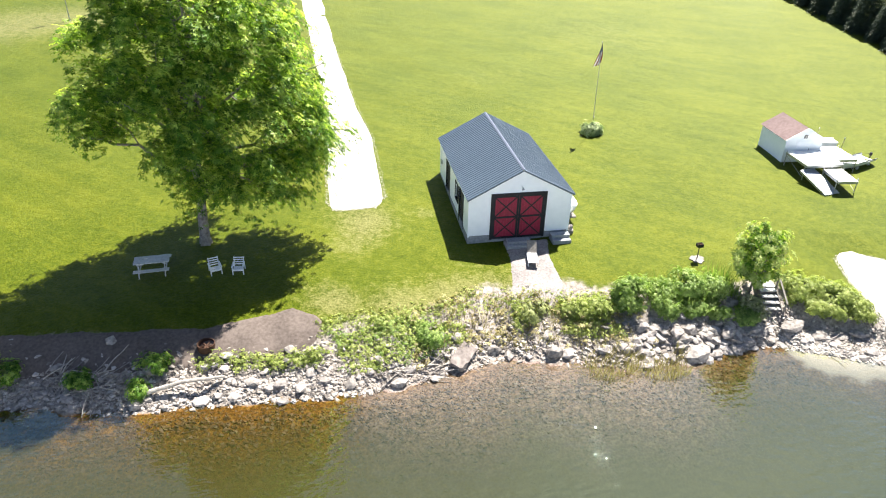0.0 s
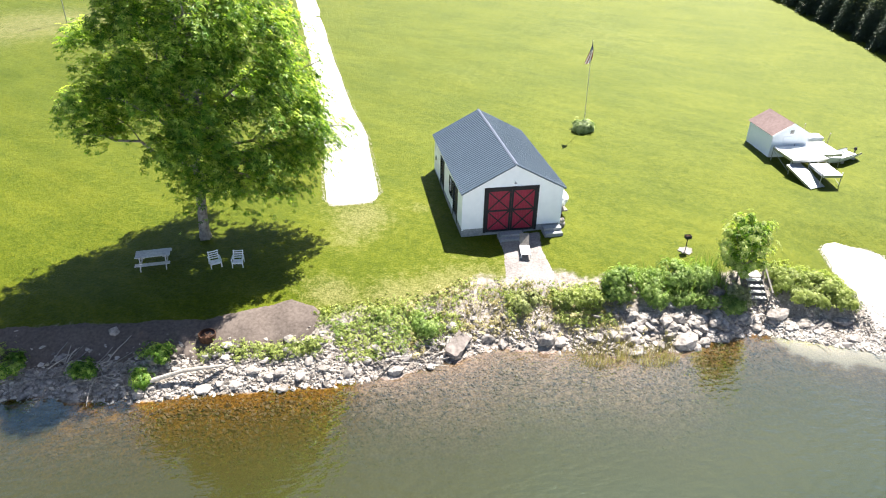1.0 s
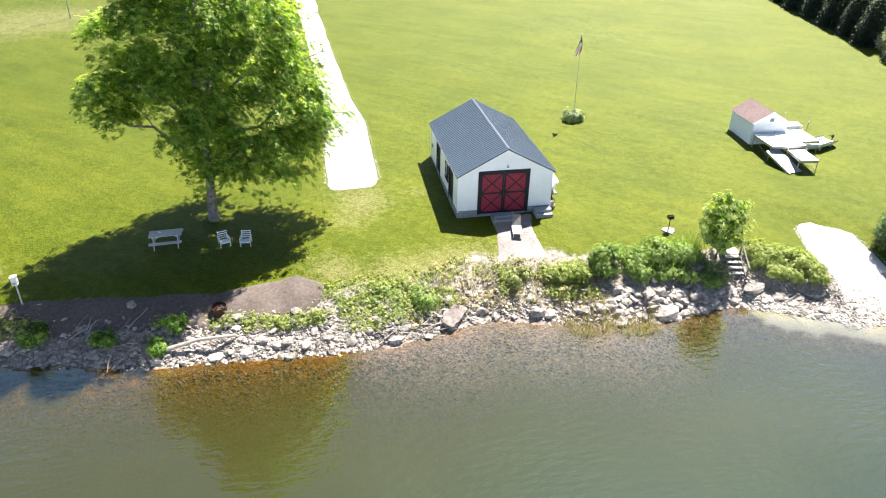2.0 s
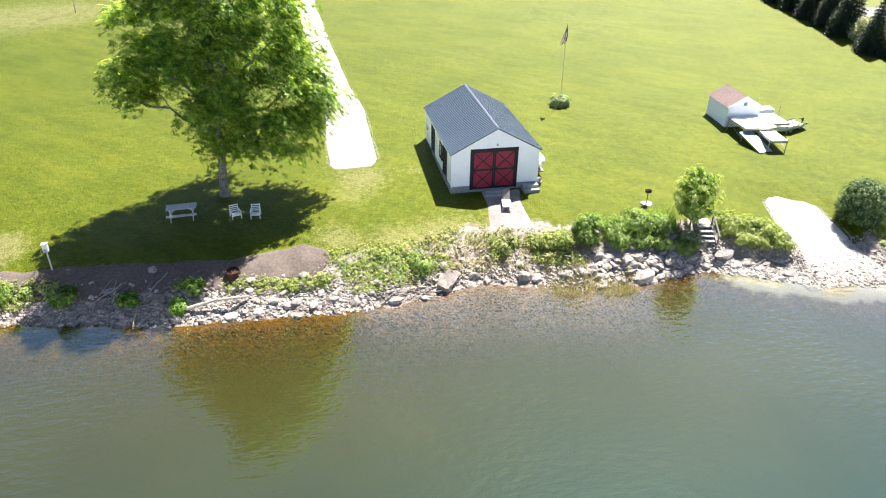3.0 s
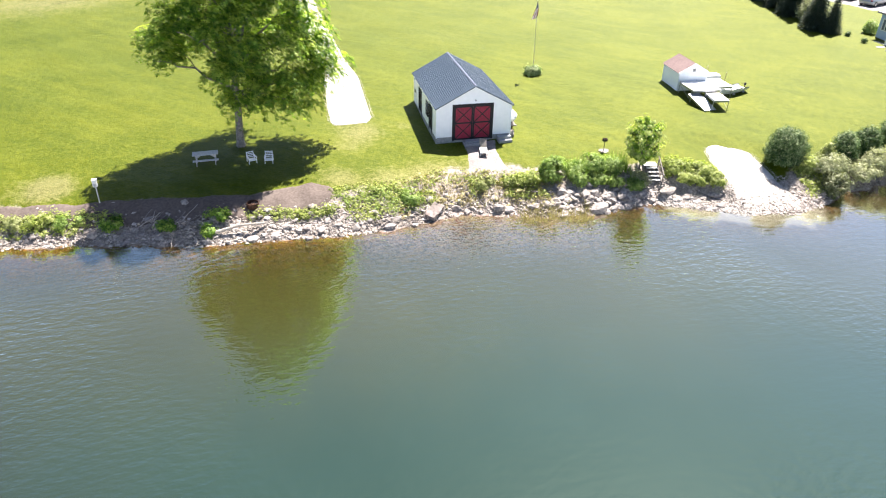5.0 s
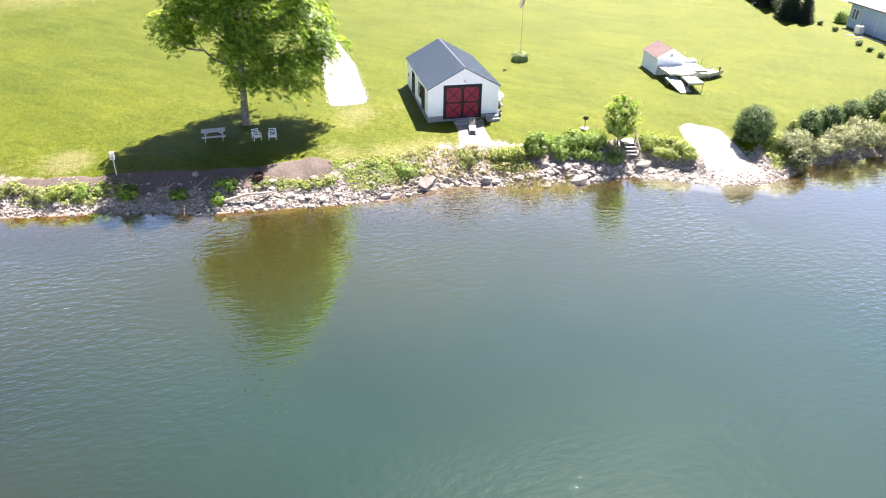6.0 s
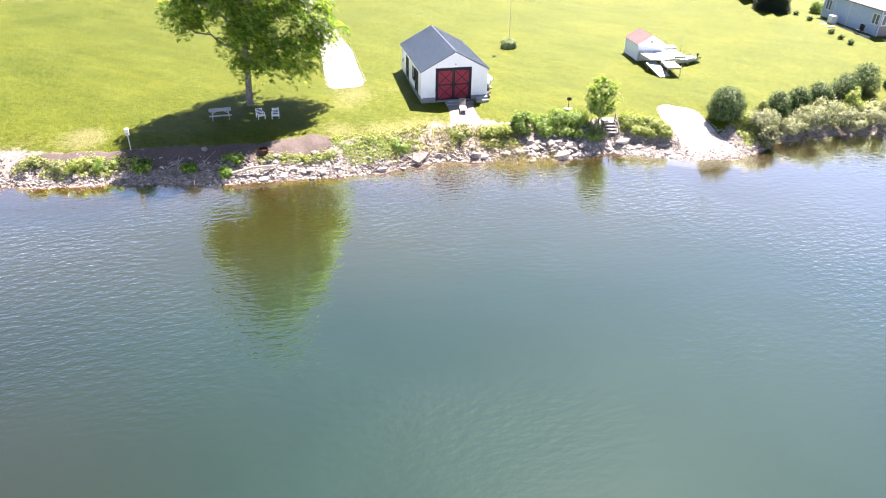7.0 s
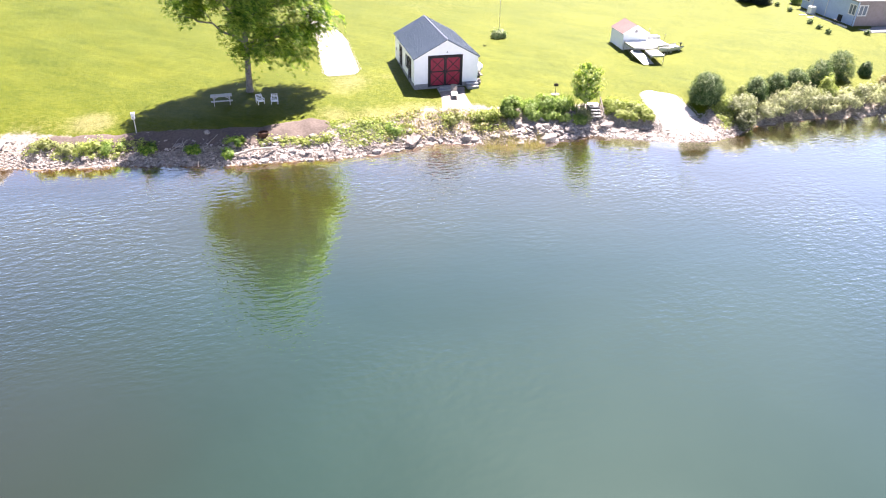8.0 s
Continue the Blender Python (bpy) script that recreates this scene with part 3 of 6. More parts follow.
def big_tree():
    rng = np.random.default_rng(5)
    bx, by = -6.25, 31.9
    bz = gz(bx, by)
    tree = thing("tree", "tall broad maple in full green leaf on the lawn", "tree", (bx, by, bz))
    left = curve((3.6, -0.8), (6, -2.0), (7.2, -5.0), (8.2, -5.6), (9.6, -5.6), (11.2, -4.8), (12.2, -4.7), (12.8, -3.9), (13.4, -3.1), (16, -2.5), (18.5, -1.5), (20.8, 0.2))
    right = curve((3.6, 4.0), (5.2, 6.9), (6.8, 7.8), (8.2, 7.5), (10, 6.5), (12, 6.1), (14, 5.6), (16, 4.3), (18.5, 2.6), (20.8, 0.8))
    middle = curve((3.6, 0.5), (8, 1.0), (12, 1.0), (15, 0.4), (20.8, 0.0))
    deep = curve((3.6, 2.9), (6, 3.6), (8, 4.4), (11, 4.3), (14, 3.7), (17, 2.8), (20.8, 1.0))
    under = curve((-6, 8.5), (-5, 8.05), (-3.5, 8.05), (-2.1, 8.3), (-1.5, 7.2), (-0.9, 5.8), (-0.3, 4.5), (1, 4.3), (4, 4.2), (5.5, 4.4), (7.3, 5.4))

    def inside(p):
        z = p.z + bz
        wave = noise.noise(p * 0.5 + Vector((4, 4, 4)))
        if z > 20.8 or z < under(p.x) - 0.35 + 0.42 * max(0.0, -p.y) + 0.4 * wave:
            return None
        a, b = left(z) + 0.3, right(z) - 0.35
        cx, rx = (a + b) / 2, max((b - a) / 2, 0.3)
        # the dome leans back from the lake as it rises
        cy, ry = middle(z), min(rx, deep(z))
        if p.x < -1.0:
            cy -= min(0.8, 0.3 * (-1.0 - p.x))
        if p.y > cy and p.x < 1.0:
            ry *= 0.70 if p.x > -1.5 else 0.45
        elif p.y > cy + 0.4 and rng.random() < 0.62:
            return None
        wob = 1.0 + 0.16 * noise.noise(p * 0.38) + 0.10 * noise.noise(p * 0.95)
        q = math.hypot((p.x - cx) / rx, (p.y - cy) / ry) / wob
        if q > 1:
            return None
        return q ** 3.5

    boughs = crown_cloud(rng, 640, (-7, -7, 1.5), (9, 7, 19.0), inside, 0.24, 0.55, 2.0)
    # leave out boughs that hang apart from the rest
    far = np.sort(np.linalg.norm(boughs[:, None] - boughs[None], axis=2), axis=1)[:, 4]
    boughs = boughs[far < 1.6]
    cl, face, sunny = [], [], []
    for c in boughs:
        out = Vector((c[0] - 0.5, c[1] - 1.2, 0.0))
        out = out.normalized() if out.length > 0.1 else Vector((1, 0, 0))
        side = Vector((-out.y, out.x, 0.0))
        size = rng.uniform(0.55, 1.0)
        for k in range(56):
            # a flattened dome that reaches outwards and droops at its tip
            u, a = rng.uniform(-0.8, 1.15), rng.normal() * 0.45
            p = Vector(c) + out * u * size + side * a * size * (1.1 - 0.5 * abs(u))
            p.z += size * (0.62 - 0.62 * u * u - 0.75 * a * a) + rng.normal() * 0.16
            cl.append(p[:])
            # upper sprays of the larger boughs get the painted sunlit tone
            sunny.append(size > 0.66 and u > -0.25 and abs(a) < 0.55 and p.z - c[2] > 0.36 * size and rng.random() < 0.85)
            face.append((out * (0.55 * u + 0.1) + side * 0.7 * a + Vector((0.34, 0.24, 0.80)) + Vector(rng.normal(size=3)) * 0.25)[:])
    cl, face, sunny = np.array(cl), np.array(face), np.array(sunny)
    bm = B()
    sides = 14
    rings = []
    for z, r, lean in ((-0.45, 0.40, 0), (-0.1, 0.34, 0), (0.3, 0.275, 0), (1.2, 0.245, 0.03), (2.6, 0.225, 0.12), (5, 0.20, 0.2), (8, 0.165, 0.25), (11, 0.125, 0.2), (14, 0.09, 0.3), (17.6, 0.03, 0.2)):
        ring = []
        for j in range(sides):
            a = 6.2832 * j / sides
            flare = 1 + (0.22 * math.sin(a * 5) if z < 0.3 else 0.05 * math.sin(a * 3 + z))
            ring.append(bm.verts.new((lean + r * flare * math.cos(a), r * flare * math.sin(a), z)))
        rings.append(ring)
    for k in range(len(rings) - 1):
        for j in range(sides):
            i = (j + 1) % sides
            bm.faces.new((rings[k][j], rings[k][i], rings[k + 1][i], rings[k + 1][j]))
    part("trunk", bm, BARK, tree, "ribbed grey trunk flaring at the roots", True)
    for k in range(26):
        target = cl[rng.integers(len(cl))]
        z0 = min(max(target[2] * 0.62, 3.4), 14)
        r0 = 0.14 - 0.006 * z0
        bm = B()
        pts = limb(bm, (0.2, 0, z0), target, max(r0, 0.05), 0.025, rng, 0.35, 6)
        for q in pts[2:6]:
            near = cl[np.argsort(np.linalg.norm(cl - np.array(q), axis=1))[rng.integers(200, 900)]]
            limb(bm, q, near, 0.035, 0.012, rng, 0.1, 3, 5)
        part("limb", bm, BARK, tree, "", True)
    rosettes("crown", rng, cl[~sunny], face[~sunny], 6, 0.165, 0.054, 0.35, MAPLE, tree, "dense sprays of dark green leaves with gaps between them")
    tips = rosettes("pale_foliage", rng, cl[sunny] + np.array([0, 0, 0.06]), face[sunny], 6, 0.165, 0.054, 0.25, MAPLE_SUNLIT, tree)
    tagged(tips, "pale yellow-green leaves painting the sunlit tops of the boughs", kind="stuff")
    return tree


def bush(name, label, at, radii, clumps, per, spread, size, material, seed, gaps=0.25, stems=5, group="", category="bush", taper=0.0, base=0.0, lumps=1.0):
    """A rounded mass of leafy clumps on stems."""
    rng = np.random.default_rng(seed)
    x, y = at
    t = thing(name, label, category, (x, y, gz(x, y)), 0, group)
    rx, ry, h = radii

    def inside(p):
        u = (p.z - base) / max(h - base, 0.1)
        if u < 0 or p.z < 0:
            return None
        mid = 2 * u - 1
        prof = math.sqrt(max(0.0, 1 - mid * mid)) * (1 - taper * mid)
        wob = 1 + lumps * 0.42 * noise.noise(p * (1.5 / max(rx, 0.5)) + Vector((seed, 0, 0))) + 0.22 * noise.noise(p * 3)
        q = math.hypot(p.x / rx, p.y / ry) / max(prof * wob, 0.05)
        return None if q > 1 else max(q, abs(mid)) ** 1.5

    cl = crown_cloud(rng, clumps, (-rx * 1.4, -ry * 1.4, base), (rx * 1.4, ry * 1.4, h), inside, gaps, 1.1, seed)
    bm = B()
    for k in range(stems):
        limb(bm, (rng.normal() * 0.08 * rx, rng.normal() * 0.08 * ry, -0.15), cl[rng.integers(len(cl))], 0.03 + 0.012 * h, 0.008, rng, 0.05, 4, 6)
    part("stem", bm, BARK, t)
    c = np.repeat(cl, max(2, int(per * 0.62)), axis=0)
    off = rng.normal(size=c.shape)
    c = c + off * spread * 1.05
    face = c * np.array([0.55 / rx, 0.55 / ry, 0.0]) + off * 0.22 + np.array([0, 0, 0.62]) + rng.normal(size=c.shape) * 0.22
    rosettes("foliage", rng, c, face, 5, size * 0.62, size * 0.27, 0.35, material, t)
    return t


def sapling(name, label, at, height, seed):
    """An upright young tree: branches climb steeply from the trunk and carry sprays up to their pale tips."""
    rng = np.random.default_rng(seed)
    x, y = at
    t = thing(name, label, "tree", (x, y, gz(x, y)))
    bm = B()
    limb(bm, (0, 0, -0.2), (0.04, 0, height * 0.9), 0.075, 0.015, rng, 0, 6, 8)
    part("trunk", bm, BARK, t, "", True)
    old, shoot = [], []
    reach = curve((0.5, 0.5), (1.1, 1.0), (1.9, 1.35), (2.7, 1.40), (3.3, 1.05), (height, 0.45))
    for k in range(54):
        a = 2.4 * k + rng.normal() * 0.3
        z1 = 1.10 + (height - 1.10) * ((k + 0.5) / 54) ** 0.8
        r = reach(z1) * rng.uniform(0.75, 1.12)
        tip = Vector((r * math.cos(a), r * math.sin(a), z1 + rng.normal() * 0.12))
        foot = Vector((0.02, 0, max(0.75, z1 - 0.45 - 0.5 * r)))
        bm = B()
        limb(bm, foot[:], tip[:], 0.022, 0.006, rng, -0.05, 4, 5)
        part("limb", bm, BARK, t)
        for u in np.linspace(0.35, 1.06, 15):
            for m in range(2):
                p = foot.lerp(tip, float(u)) + Vector(rng.normal(size=3)) * 0.085
                (shoot if u > 0.93 or (u > 0.8 and m) else old).append((p.x, p.y, p.z))
    for leaves, material, size, what in ((old, MAPLE, 0.15, "loose sprays of mid-green leaves"), (shoot, SAPLING, 0.15, "pale yellow-green leaves at the branch tips")):
        c = np.array(leaves)
        face = c * np.array([0.7, 0.7, 0.0]) + np.array([0, 0, 0.6]) + rng.normal(size=c.shape) * 0.35
        tuft = rosettes("crown" if material is MAPLE else "pale_foliage", rng, c, face, 5, size, 0.062, 0.3, material, t)
        tagged(tuft, what, kind="stuff")
    return t


def spruce_tree(at, height, radius, seed):
    """Whorls of drooping boughs that get shorter towards the tip."""
    rng = np.random.default_rng(seed)
    x, y = at
    t = thing("spruce_tree", "dark green conical spruce at the lawn's edge", "tree", (x, y, gz(x, y)), 0, "row of spruces")
    bm = B()
    rod(bm, (0, 0, -0.2), (0, 0, height * 0.97), 0.05 + height * 0.014, 0.012, 8)
    part("trunk", bm, BARK, t)
    c = []
    z, turn = 0.12, 0.0
    while z < height * 0.985:
        reach = radius * (1 - z / height) ** 0.95 + 0.06
        count = int(8 + 9 * reach)
        turn += 0.7
        for k in range(count):
            a = turn + 6.2832 * k / count + rng.normal() * 0.08
            length = reach * rng.uniform(0.84, 1.05)
            for u in np.arange(0.25, 1.01, 0.11 / max(length, 0.3)):
                c.append((length * u * math.cos(a), length * u * math.sin(a), z + 0.20 * u - 0.42 * length * u * u * 0.8))
        z += 0.15 + 0.03 * height
    quads("foliage", leaf_quads(rng, np.array(c), 12, (0.075, 0.075, 0.03), 0.15, 0.045, 0.3), SPRUCE, t)
    return t


def ground_cover(name, label, category, x0, x1, d0, d1, n, per, spread, size, material, seed, keep=0.0, height=0.14):
    """Low plants scattered over a stretch of bank between two distances from the water."""
    rng = np.random.default_rng(seed)
    c = []
    while len(c) < n:
        x = rng.uniform(x0, x1)
        d = rng.uniform(d0, d1)
        y = float(np.interp(x, SX, SY)) + d
        edge = min((x - x0), (x1 - x), 1.2) / 1.2
        v = noise.noise(Vector((x * 0.55, y * 0.9, seed)))
        if v < keep - 0.35 * edge:
            continue
        if 24.6 < x < 29.8 and d < 8:
            continue
        c.append((x, y, gz(x, y) + abs(rng.normal()) * height * (1.0 + 1.2 * max(v, 0))))
    c = np.repeat(np.array(c), max(2, int(per * 0.5)), axis=0)
    off = rng.normal(size=c.shape)
    c = c + off * np.asarray(spread) * 1.2
    c[:, 2] = np.maximum(c[:, 2], ground_z(c[:, 0], c[:, 1]) + 0.03)
    face = off * np.array([0.35, 0.35, 0.1]) + np.array([0, 0, 0.75]) + rng.normal(size=c.shape) * 0.22
    ob = rosettes(name, rng, c, face, 5, size * 0.68, size * 0.28, 0.35, material, None)
    return tagged(ob, label, category, kind="stuff")


def stalks(name, label, category, x0, x1, d0, d1, n, height, material, seed, wide=0.012):
    """Thin upright stalks."""
    rng = np.random.default_rng(seed)
    x = rng.uniform(x0, x1, n)
    d = rng.uniform(d0, d1, n) + 0.25 * np.sin(x * 2.1)
    y = np.interp(x, SX, SY) + d
    base = np.stack([x, y, ground_z(x, y)], 1)
    h = rng.uniform(0.5, 1.2, (n, 1)) * height
    tip = np.concatenate([rng.normal(size=(n, 2)) * 0.3, np.ones((n, 1))], 1) * h
    a = rng.uniform(0, 6.28, n)
    side = np.stack([np.cos(a), np.sin(a), np.zeros(n)], 1) * wide
    ob = quads(name, np.stack([base - side, base + side, base + tip * 0.6 + side * 0.8, base + tip], 1), material)
    return tagged(ob, label, category, kind="stuff")


# ---- boathouse ----
def boathouse():
    W, L, E, R = 5.47, 8.35, 2.50, 3.95
    house = thing("boathouse", "white boathouse with slate-blue metal roof and red barn doors", "boathouse", (7.13, 30.09, 1.92))
    T = 0.15

    def wall(name, bm, material=SIDING, label=""):
        return part(name, bm, material, house, label)

    # foundation
    bm = B()
    for a in ((0, 1.15, 0, T), (4.14, W, 0, T), (0, W, L - T, L), (0, T, T, L - T), (W - T, W, T, L - T)):
        box(bm, a[0] - 0.012, a[1] + 0.012, a[2] - 0.012, a[3] + 0.012, -0.4, 0.36)
    box(bm, 1.162, 4.128, -0.012, T + 0.012, -0.4, 0.075)
    wall("foundation", bm, CONCRETE, "grey concrete block footing")
    # front gable wall with the wide door opening
    d0, d1, dz = 1.26, 4.03, 2.62
    slope = (R - E) / (W / 2)
    bm = B()
    prism(bm, [(0, 0.36), (d0, 0.36), (d0, E + slope * d0), (0, E)], 0, T)
    prism(bm, [(d1, 0.36), (W, 0.36), (W, E), (d1, E + slope * (W - d1))], 0, T)
    prism(bm, [(d0, dz), (d1, dz), (d1, E + slope * (W - d1)), (W / 2, R), (d0, E + slope * d0)], 0, T)
    wall("front_wall", bm)
    bm = B()
    prism(bm, [(0, 0.36), (W, 0.36), (W, E), (W / 2, R), (0, E)], L - T, L)
    wall("back_wall", bm)
    bm = B()
    box(bm, W - T, W, T, L - T, 0.36, E)
    wall("side_wall", bm)
    # lake-left side wall with two doors and a window
    holes = [(1.32, 2.28, 0.10, 2.06), (2.62, 3.42, 1.05, 1.95), (5.15, 6.1, 0.10, 2.06)]
    bm = B()
    y = T
    for a, b, z0, z1 in holes:
        box(bm, 0, T, y, a, 0.36, E)
        box(bm, 0, T, a, b, z1, E)
        if z0 > 0.36:
            box(bm, 0, T, a, b, 0.36, z0)
        y = b
    box(bm, 0, T, y, L - T, 0.36, E)
    wall("side_wall", bm)
    for x in (-0.02, W - 0.07):
        bm = B()
        box(bm, x, x + 0.09, -0.025, 0.0, 0.3, E - 0.02, 0.006)
        wall("corner_board", bm)
    # barn door frame and leaves
    bm = B()
    box(bm, d0 - 0.10, d0 + 0.03, -0.05, 0.08, 0.08, dz + 0.10, 0.008)
    box(bm, d1 - 0.03, d1 + 0.10, -0.05, 0.08, 0.08, dz + 0.10, 0.008)
    box(bm, d0 + 0.032, d1 - 0.032, -0.05, 0.08, dz - 0.03, dz + 0.10, 0.008)
    wall("door_frame", bm, BLACK, "black painted door surround")
    mid = (d0 + d1) / 2
    for a, b in ((d0 + 0.035, mid - 0.008), (mid + 0.008, d1 - 0.035)):
        door = part("barn_door", box(B(), a, b, 0.03, 0.045, 0.12, dz - 0.035), RED, house, "red plank barn door with black cross braces")
        n = 9
        for k in range(n):
            u0, u1 = a + (b - a) * k / n, a + (b - a) * (k + 1) / n
            part("plank", box(B(), u0 + 0.003, u1 - 0.003, 0.0, 0.028, 0.12, dz - 0.035, 0.004), RED, door)
        z0, z1 = 0.12, dz - 0.035
        zm = (z0 + z1) / 2
        s = 0.10
        bm = B()
        for u in (a, b - s):
            box(bm, u, u + s, -0.028, -0.002, z0, z1, 0.004)
        for v in (z0, zm - s / 2, z1 - s):
            box(bm, a + s, b - s, -0.028, -0.002, v, v + s, 0.004)
        part("rail", bm, BLACK, door, "black door rails")
        for lo, hi in ((z0 + s, zm - s / 2), (zm + s / 2, z1 - s)):
            for flip in (0, 1):
                bm = B()
                p, q = (a + s, -0.014 - 0.006 * flip, hi if flip else lo), (b - s, -0.014 - 0.006 * flip, lo if flip else hi)
                beam(bm, p, q, 0.022, 0.06)
                part("cross_brace", bm, BLACK, door)
        bm = B()
        u = mid - 0.09 if a < mid - 0.5 else mid + 0.09
        rod(bm, (u, -0.06, 1.15), (u, -0.06, 1.40), 0.012, None, 8)
        rod(bm, (u, -0.06, 1.17), (u, -0.02, 1.17), 0.010, None, 6)
        rod(bm, (u, -0.06, 1.38), (u, -0.02, 1.38), 0.010, None, 6)
        part("handle", bm, BLACK, door)
    # gooseneck lamp over the doors
    bm = B()
    rod(bm, (W / 2, -0.01, dz + 0.42), (W / 2, -0.22, dz + 0.46), 0.014, None, 8)
    rod(bm, (W / 2, -0.26, dz + 0.36), (W / 2, -0.24, dz + 0.46), 0.085, 0.03, 14)
    part("gooseneck_lamp", bm, ALU, house, "small grey barn lamp above the doors")
    # side doors and window
    for k, (a, b, z0, z1) in enumerate(holes):
        if k == 1:
            win = part("window", box(B(), 0.05, 0.065, a, b, z0, z1), DARK_GLASS, house, "small dark side window with black trim")
            bm = B()
            box(bm, -0.03, 0.05, a - 0.08, a, z0 - 0.08, z1 + 0.08)
            box(bm, -0.03, 0.05, b, b + 0.08, z0 - 0.08, z1 + 0.08)
            box(bm, -0.03, 0.05, a, b, z1, z1 + 0.08)
            box(bm, -0.04, 0.05, a, b, z0 - 0.08, z0)
            box(bm, 0.02, 0.048, (a + b) / 2 - 0.02, (a + b) / 2 + 0.02, z0, z1)
            part("window_frame", bm, BLACK, win)
        else:
            door = part("side_door", box(B(), 0.05, 0.09, a + 0.01, b - 0.01, z0, z1 - 0.01, 0.005), BLACK, house, "plain black side door")
            bm = B()
            for z in (z0 + 0.15, z0 + 1.05):
                box(bm, 0.04, 0.049, a + 0.12, b - 0.12, z, z + 0.75)
            part("door_panel", bm, BLACK, door)
            rod_bm = rod(B(), (0.0, b - 0.1, z0 + 0.95), (0.05, b - 0.1, z0 + 0.95), 0.025, None, 8)
            part("knob", rod_bm, ALU, door)
            bm = B()
            box(bm, -0.03, 0.05, a - 0.08, a, z0, z1 + 0.08)
            box(bm, -0.03, 0.05, b, b + 0.08, z0, z1 + 0.08)
            box(bm, -0.03, 0.05, a, b, z1, z1 + 0.08)
            part("door_trim", bm, BLACK, door)
    bm = box(B(), -0.10, -0.002, 7.45, 7.65, 1.25, 1.5, 0.01)
    part("meter_box", bm, ALU, house, "grey electric meter box")
    # metal roof: ribbed sheets from eave to ridge, then the ridge cap
    ang = math.atan2(R - E, W / 2)
    run = math.hypot(W / 2, R - E) + 0.13
    front, end = -0.14, L + 0.14
    count = 10
    w = (end - front) / count
    for side in (-1, 1):
        for k in range(count):
            bm = B()
            y0 = front + k * w
            prof = []
            ribs = 4
            for r in range(ribs):
                v = y0 + w * r / ribs
                prof += [(v, 0.0), (v + 0.115, 0.0), (v + 0.135, 0.034), (v + 0.185, 0.034), (v + 0.205, 0.0)]
            prof.append((y0 + w, 0.0))
            rows = []
            for s in (0.0, run):
                px = W / 2 + side * (0.02 + s * math.cos(ang))
                pz = R + 0.075 - s * math.sin(ang)
                rows.append([(bm.verts.new((px + side * h * math.sin(ang), v, pz + h * math.cos(ang))), bm.verts.new((px - side * 0.012, v, pz - 0.02))) for v, h in prof])
            for i in range(len(prof) - 1):
                bm.faces.new((rows[0][i][0], rows[0][i + 1][0], rows[1][i + 1][0], rows[1][i][0]))
                bm.faces.new((rows[0][i][1], rows[1][i][1], rows[1][i + 1][1], rows[0][i + 1][1]))
                bm.faces.new((rows[1][i][0], rows[1][i + 1][0], rows[1][i + 1][1], rows[1][i][1]))
            for i in (0, len(prof) - 1):
                bm.faces.new((rows[0][i][0], rows[1][i][0], rows[1][i][1], rows[0][i][1]))
            bmesh.ops.recalc_face_normals(bm, faces=bm.faces)
            part("roof_sheet", bm, SLATE, house)
        # gable trim and soffit deck
        for y in (front - 0.004, end - 0.05):
            bm = B()
            a = (W / 2 + side * 0.03, y + 0.025, R + 0.025)
            b = (W / 2 + side * (run * math.cos(ang)), y + 0.025, R + 0.025 - run * math.sin(ang))
            beam(bm, a, b, 0.05, 0.085)
            part("gable_trim", bm, RIDGE if y > 1 else SLATE, house)
        bm = B()
        beam(bm, (W / 2 + side * 0.03, (front + end) / 2, R - 0.0), (W / 2 + side * (run - 0.03) * math.cos(ang), (front + end) / 2, R - (run - 0.03) * math.sin(ang)), end - front - 0.12, 0.07)
        part("roof_deck", bm, SIDING, house)
    bm = B()
    prism(bm, [(W / 2 - 0.08, R + 0.085), (W / 2, R + 0.13), (W / 2 + 0.08, R + 0.085), (W / 2, R + 0.10)], front - 0.02, end + 0.02)
    part("ridge_cap", bm, RIDGE, house, "lighter folded metal ridge cap")
    # floor inside
    part("floor_slab", box(B(), T, W - T, T, L - T, -0.1, 0.1), CONCRETE, house)
    return house


def block_steps():
    t = thing("entry_step", "low grey concrete step at the barn doors", "step", (9.72, 29.45, gz(9.72, 29.45)))
    part("slab", box(B(), -0.68, 0.68, -0.28, 0.46, -0.05, 0.16, 0.015), CONCRETE, t)
    part("slab", box(B(), -0.55, 0.68, 0.0, 0.46, 0.162, 0.28, 0.012), CONCRETE, t)
    s = thing("stair_stack", "stack of pale concrete steps beside the boathouse corner", "steps", (12.05, 29.75, gz(12.05, 29.7)))
    for k in range(2):
        part("tread", box(B(), -0.5, 0.5, -0.5 + 0.3 * k, 0.2, -0.05 if k == 0 else 0.17 * k + 0.002, 0.17 * (k + 1), 0.015), CONCRETE, s)
    r = thing("garden_stone", "grey stones stacked at the boathouse corner", "stone", (12.78, 30.2, gz(12.78, 30.2)))
    for k, (x, y, z, q) in enumerate(((0, 0, 0.12, 0.2), (0.1, 0.25, 0.1, 0.16), (0.02, 0.05, 0.36, 0.14))):
        bm = B()
        bmesh.ops.create_icosphere(bm, subdivisions=2, radius=q, matrix=Matrix.Translation((x, y, z)))
        for v in bm.verts:
            v.co += v.normal * 0.03 * noise.noise(v.co * 6)
        part("stone", bm, STONE, r)


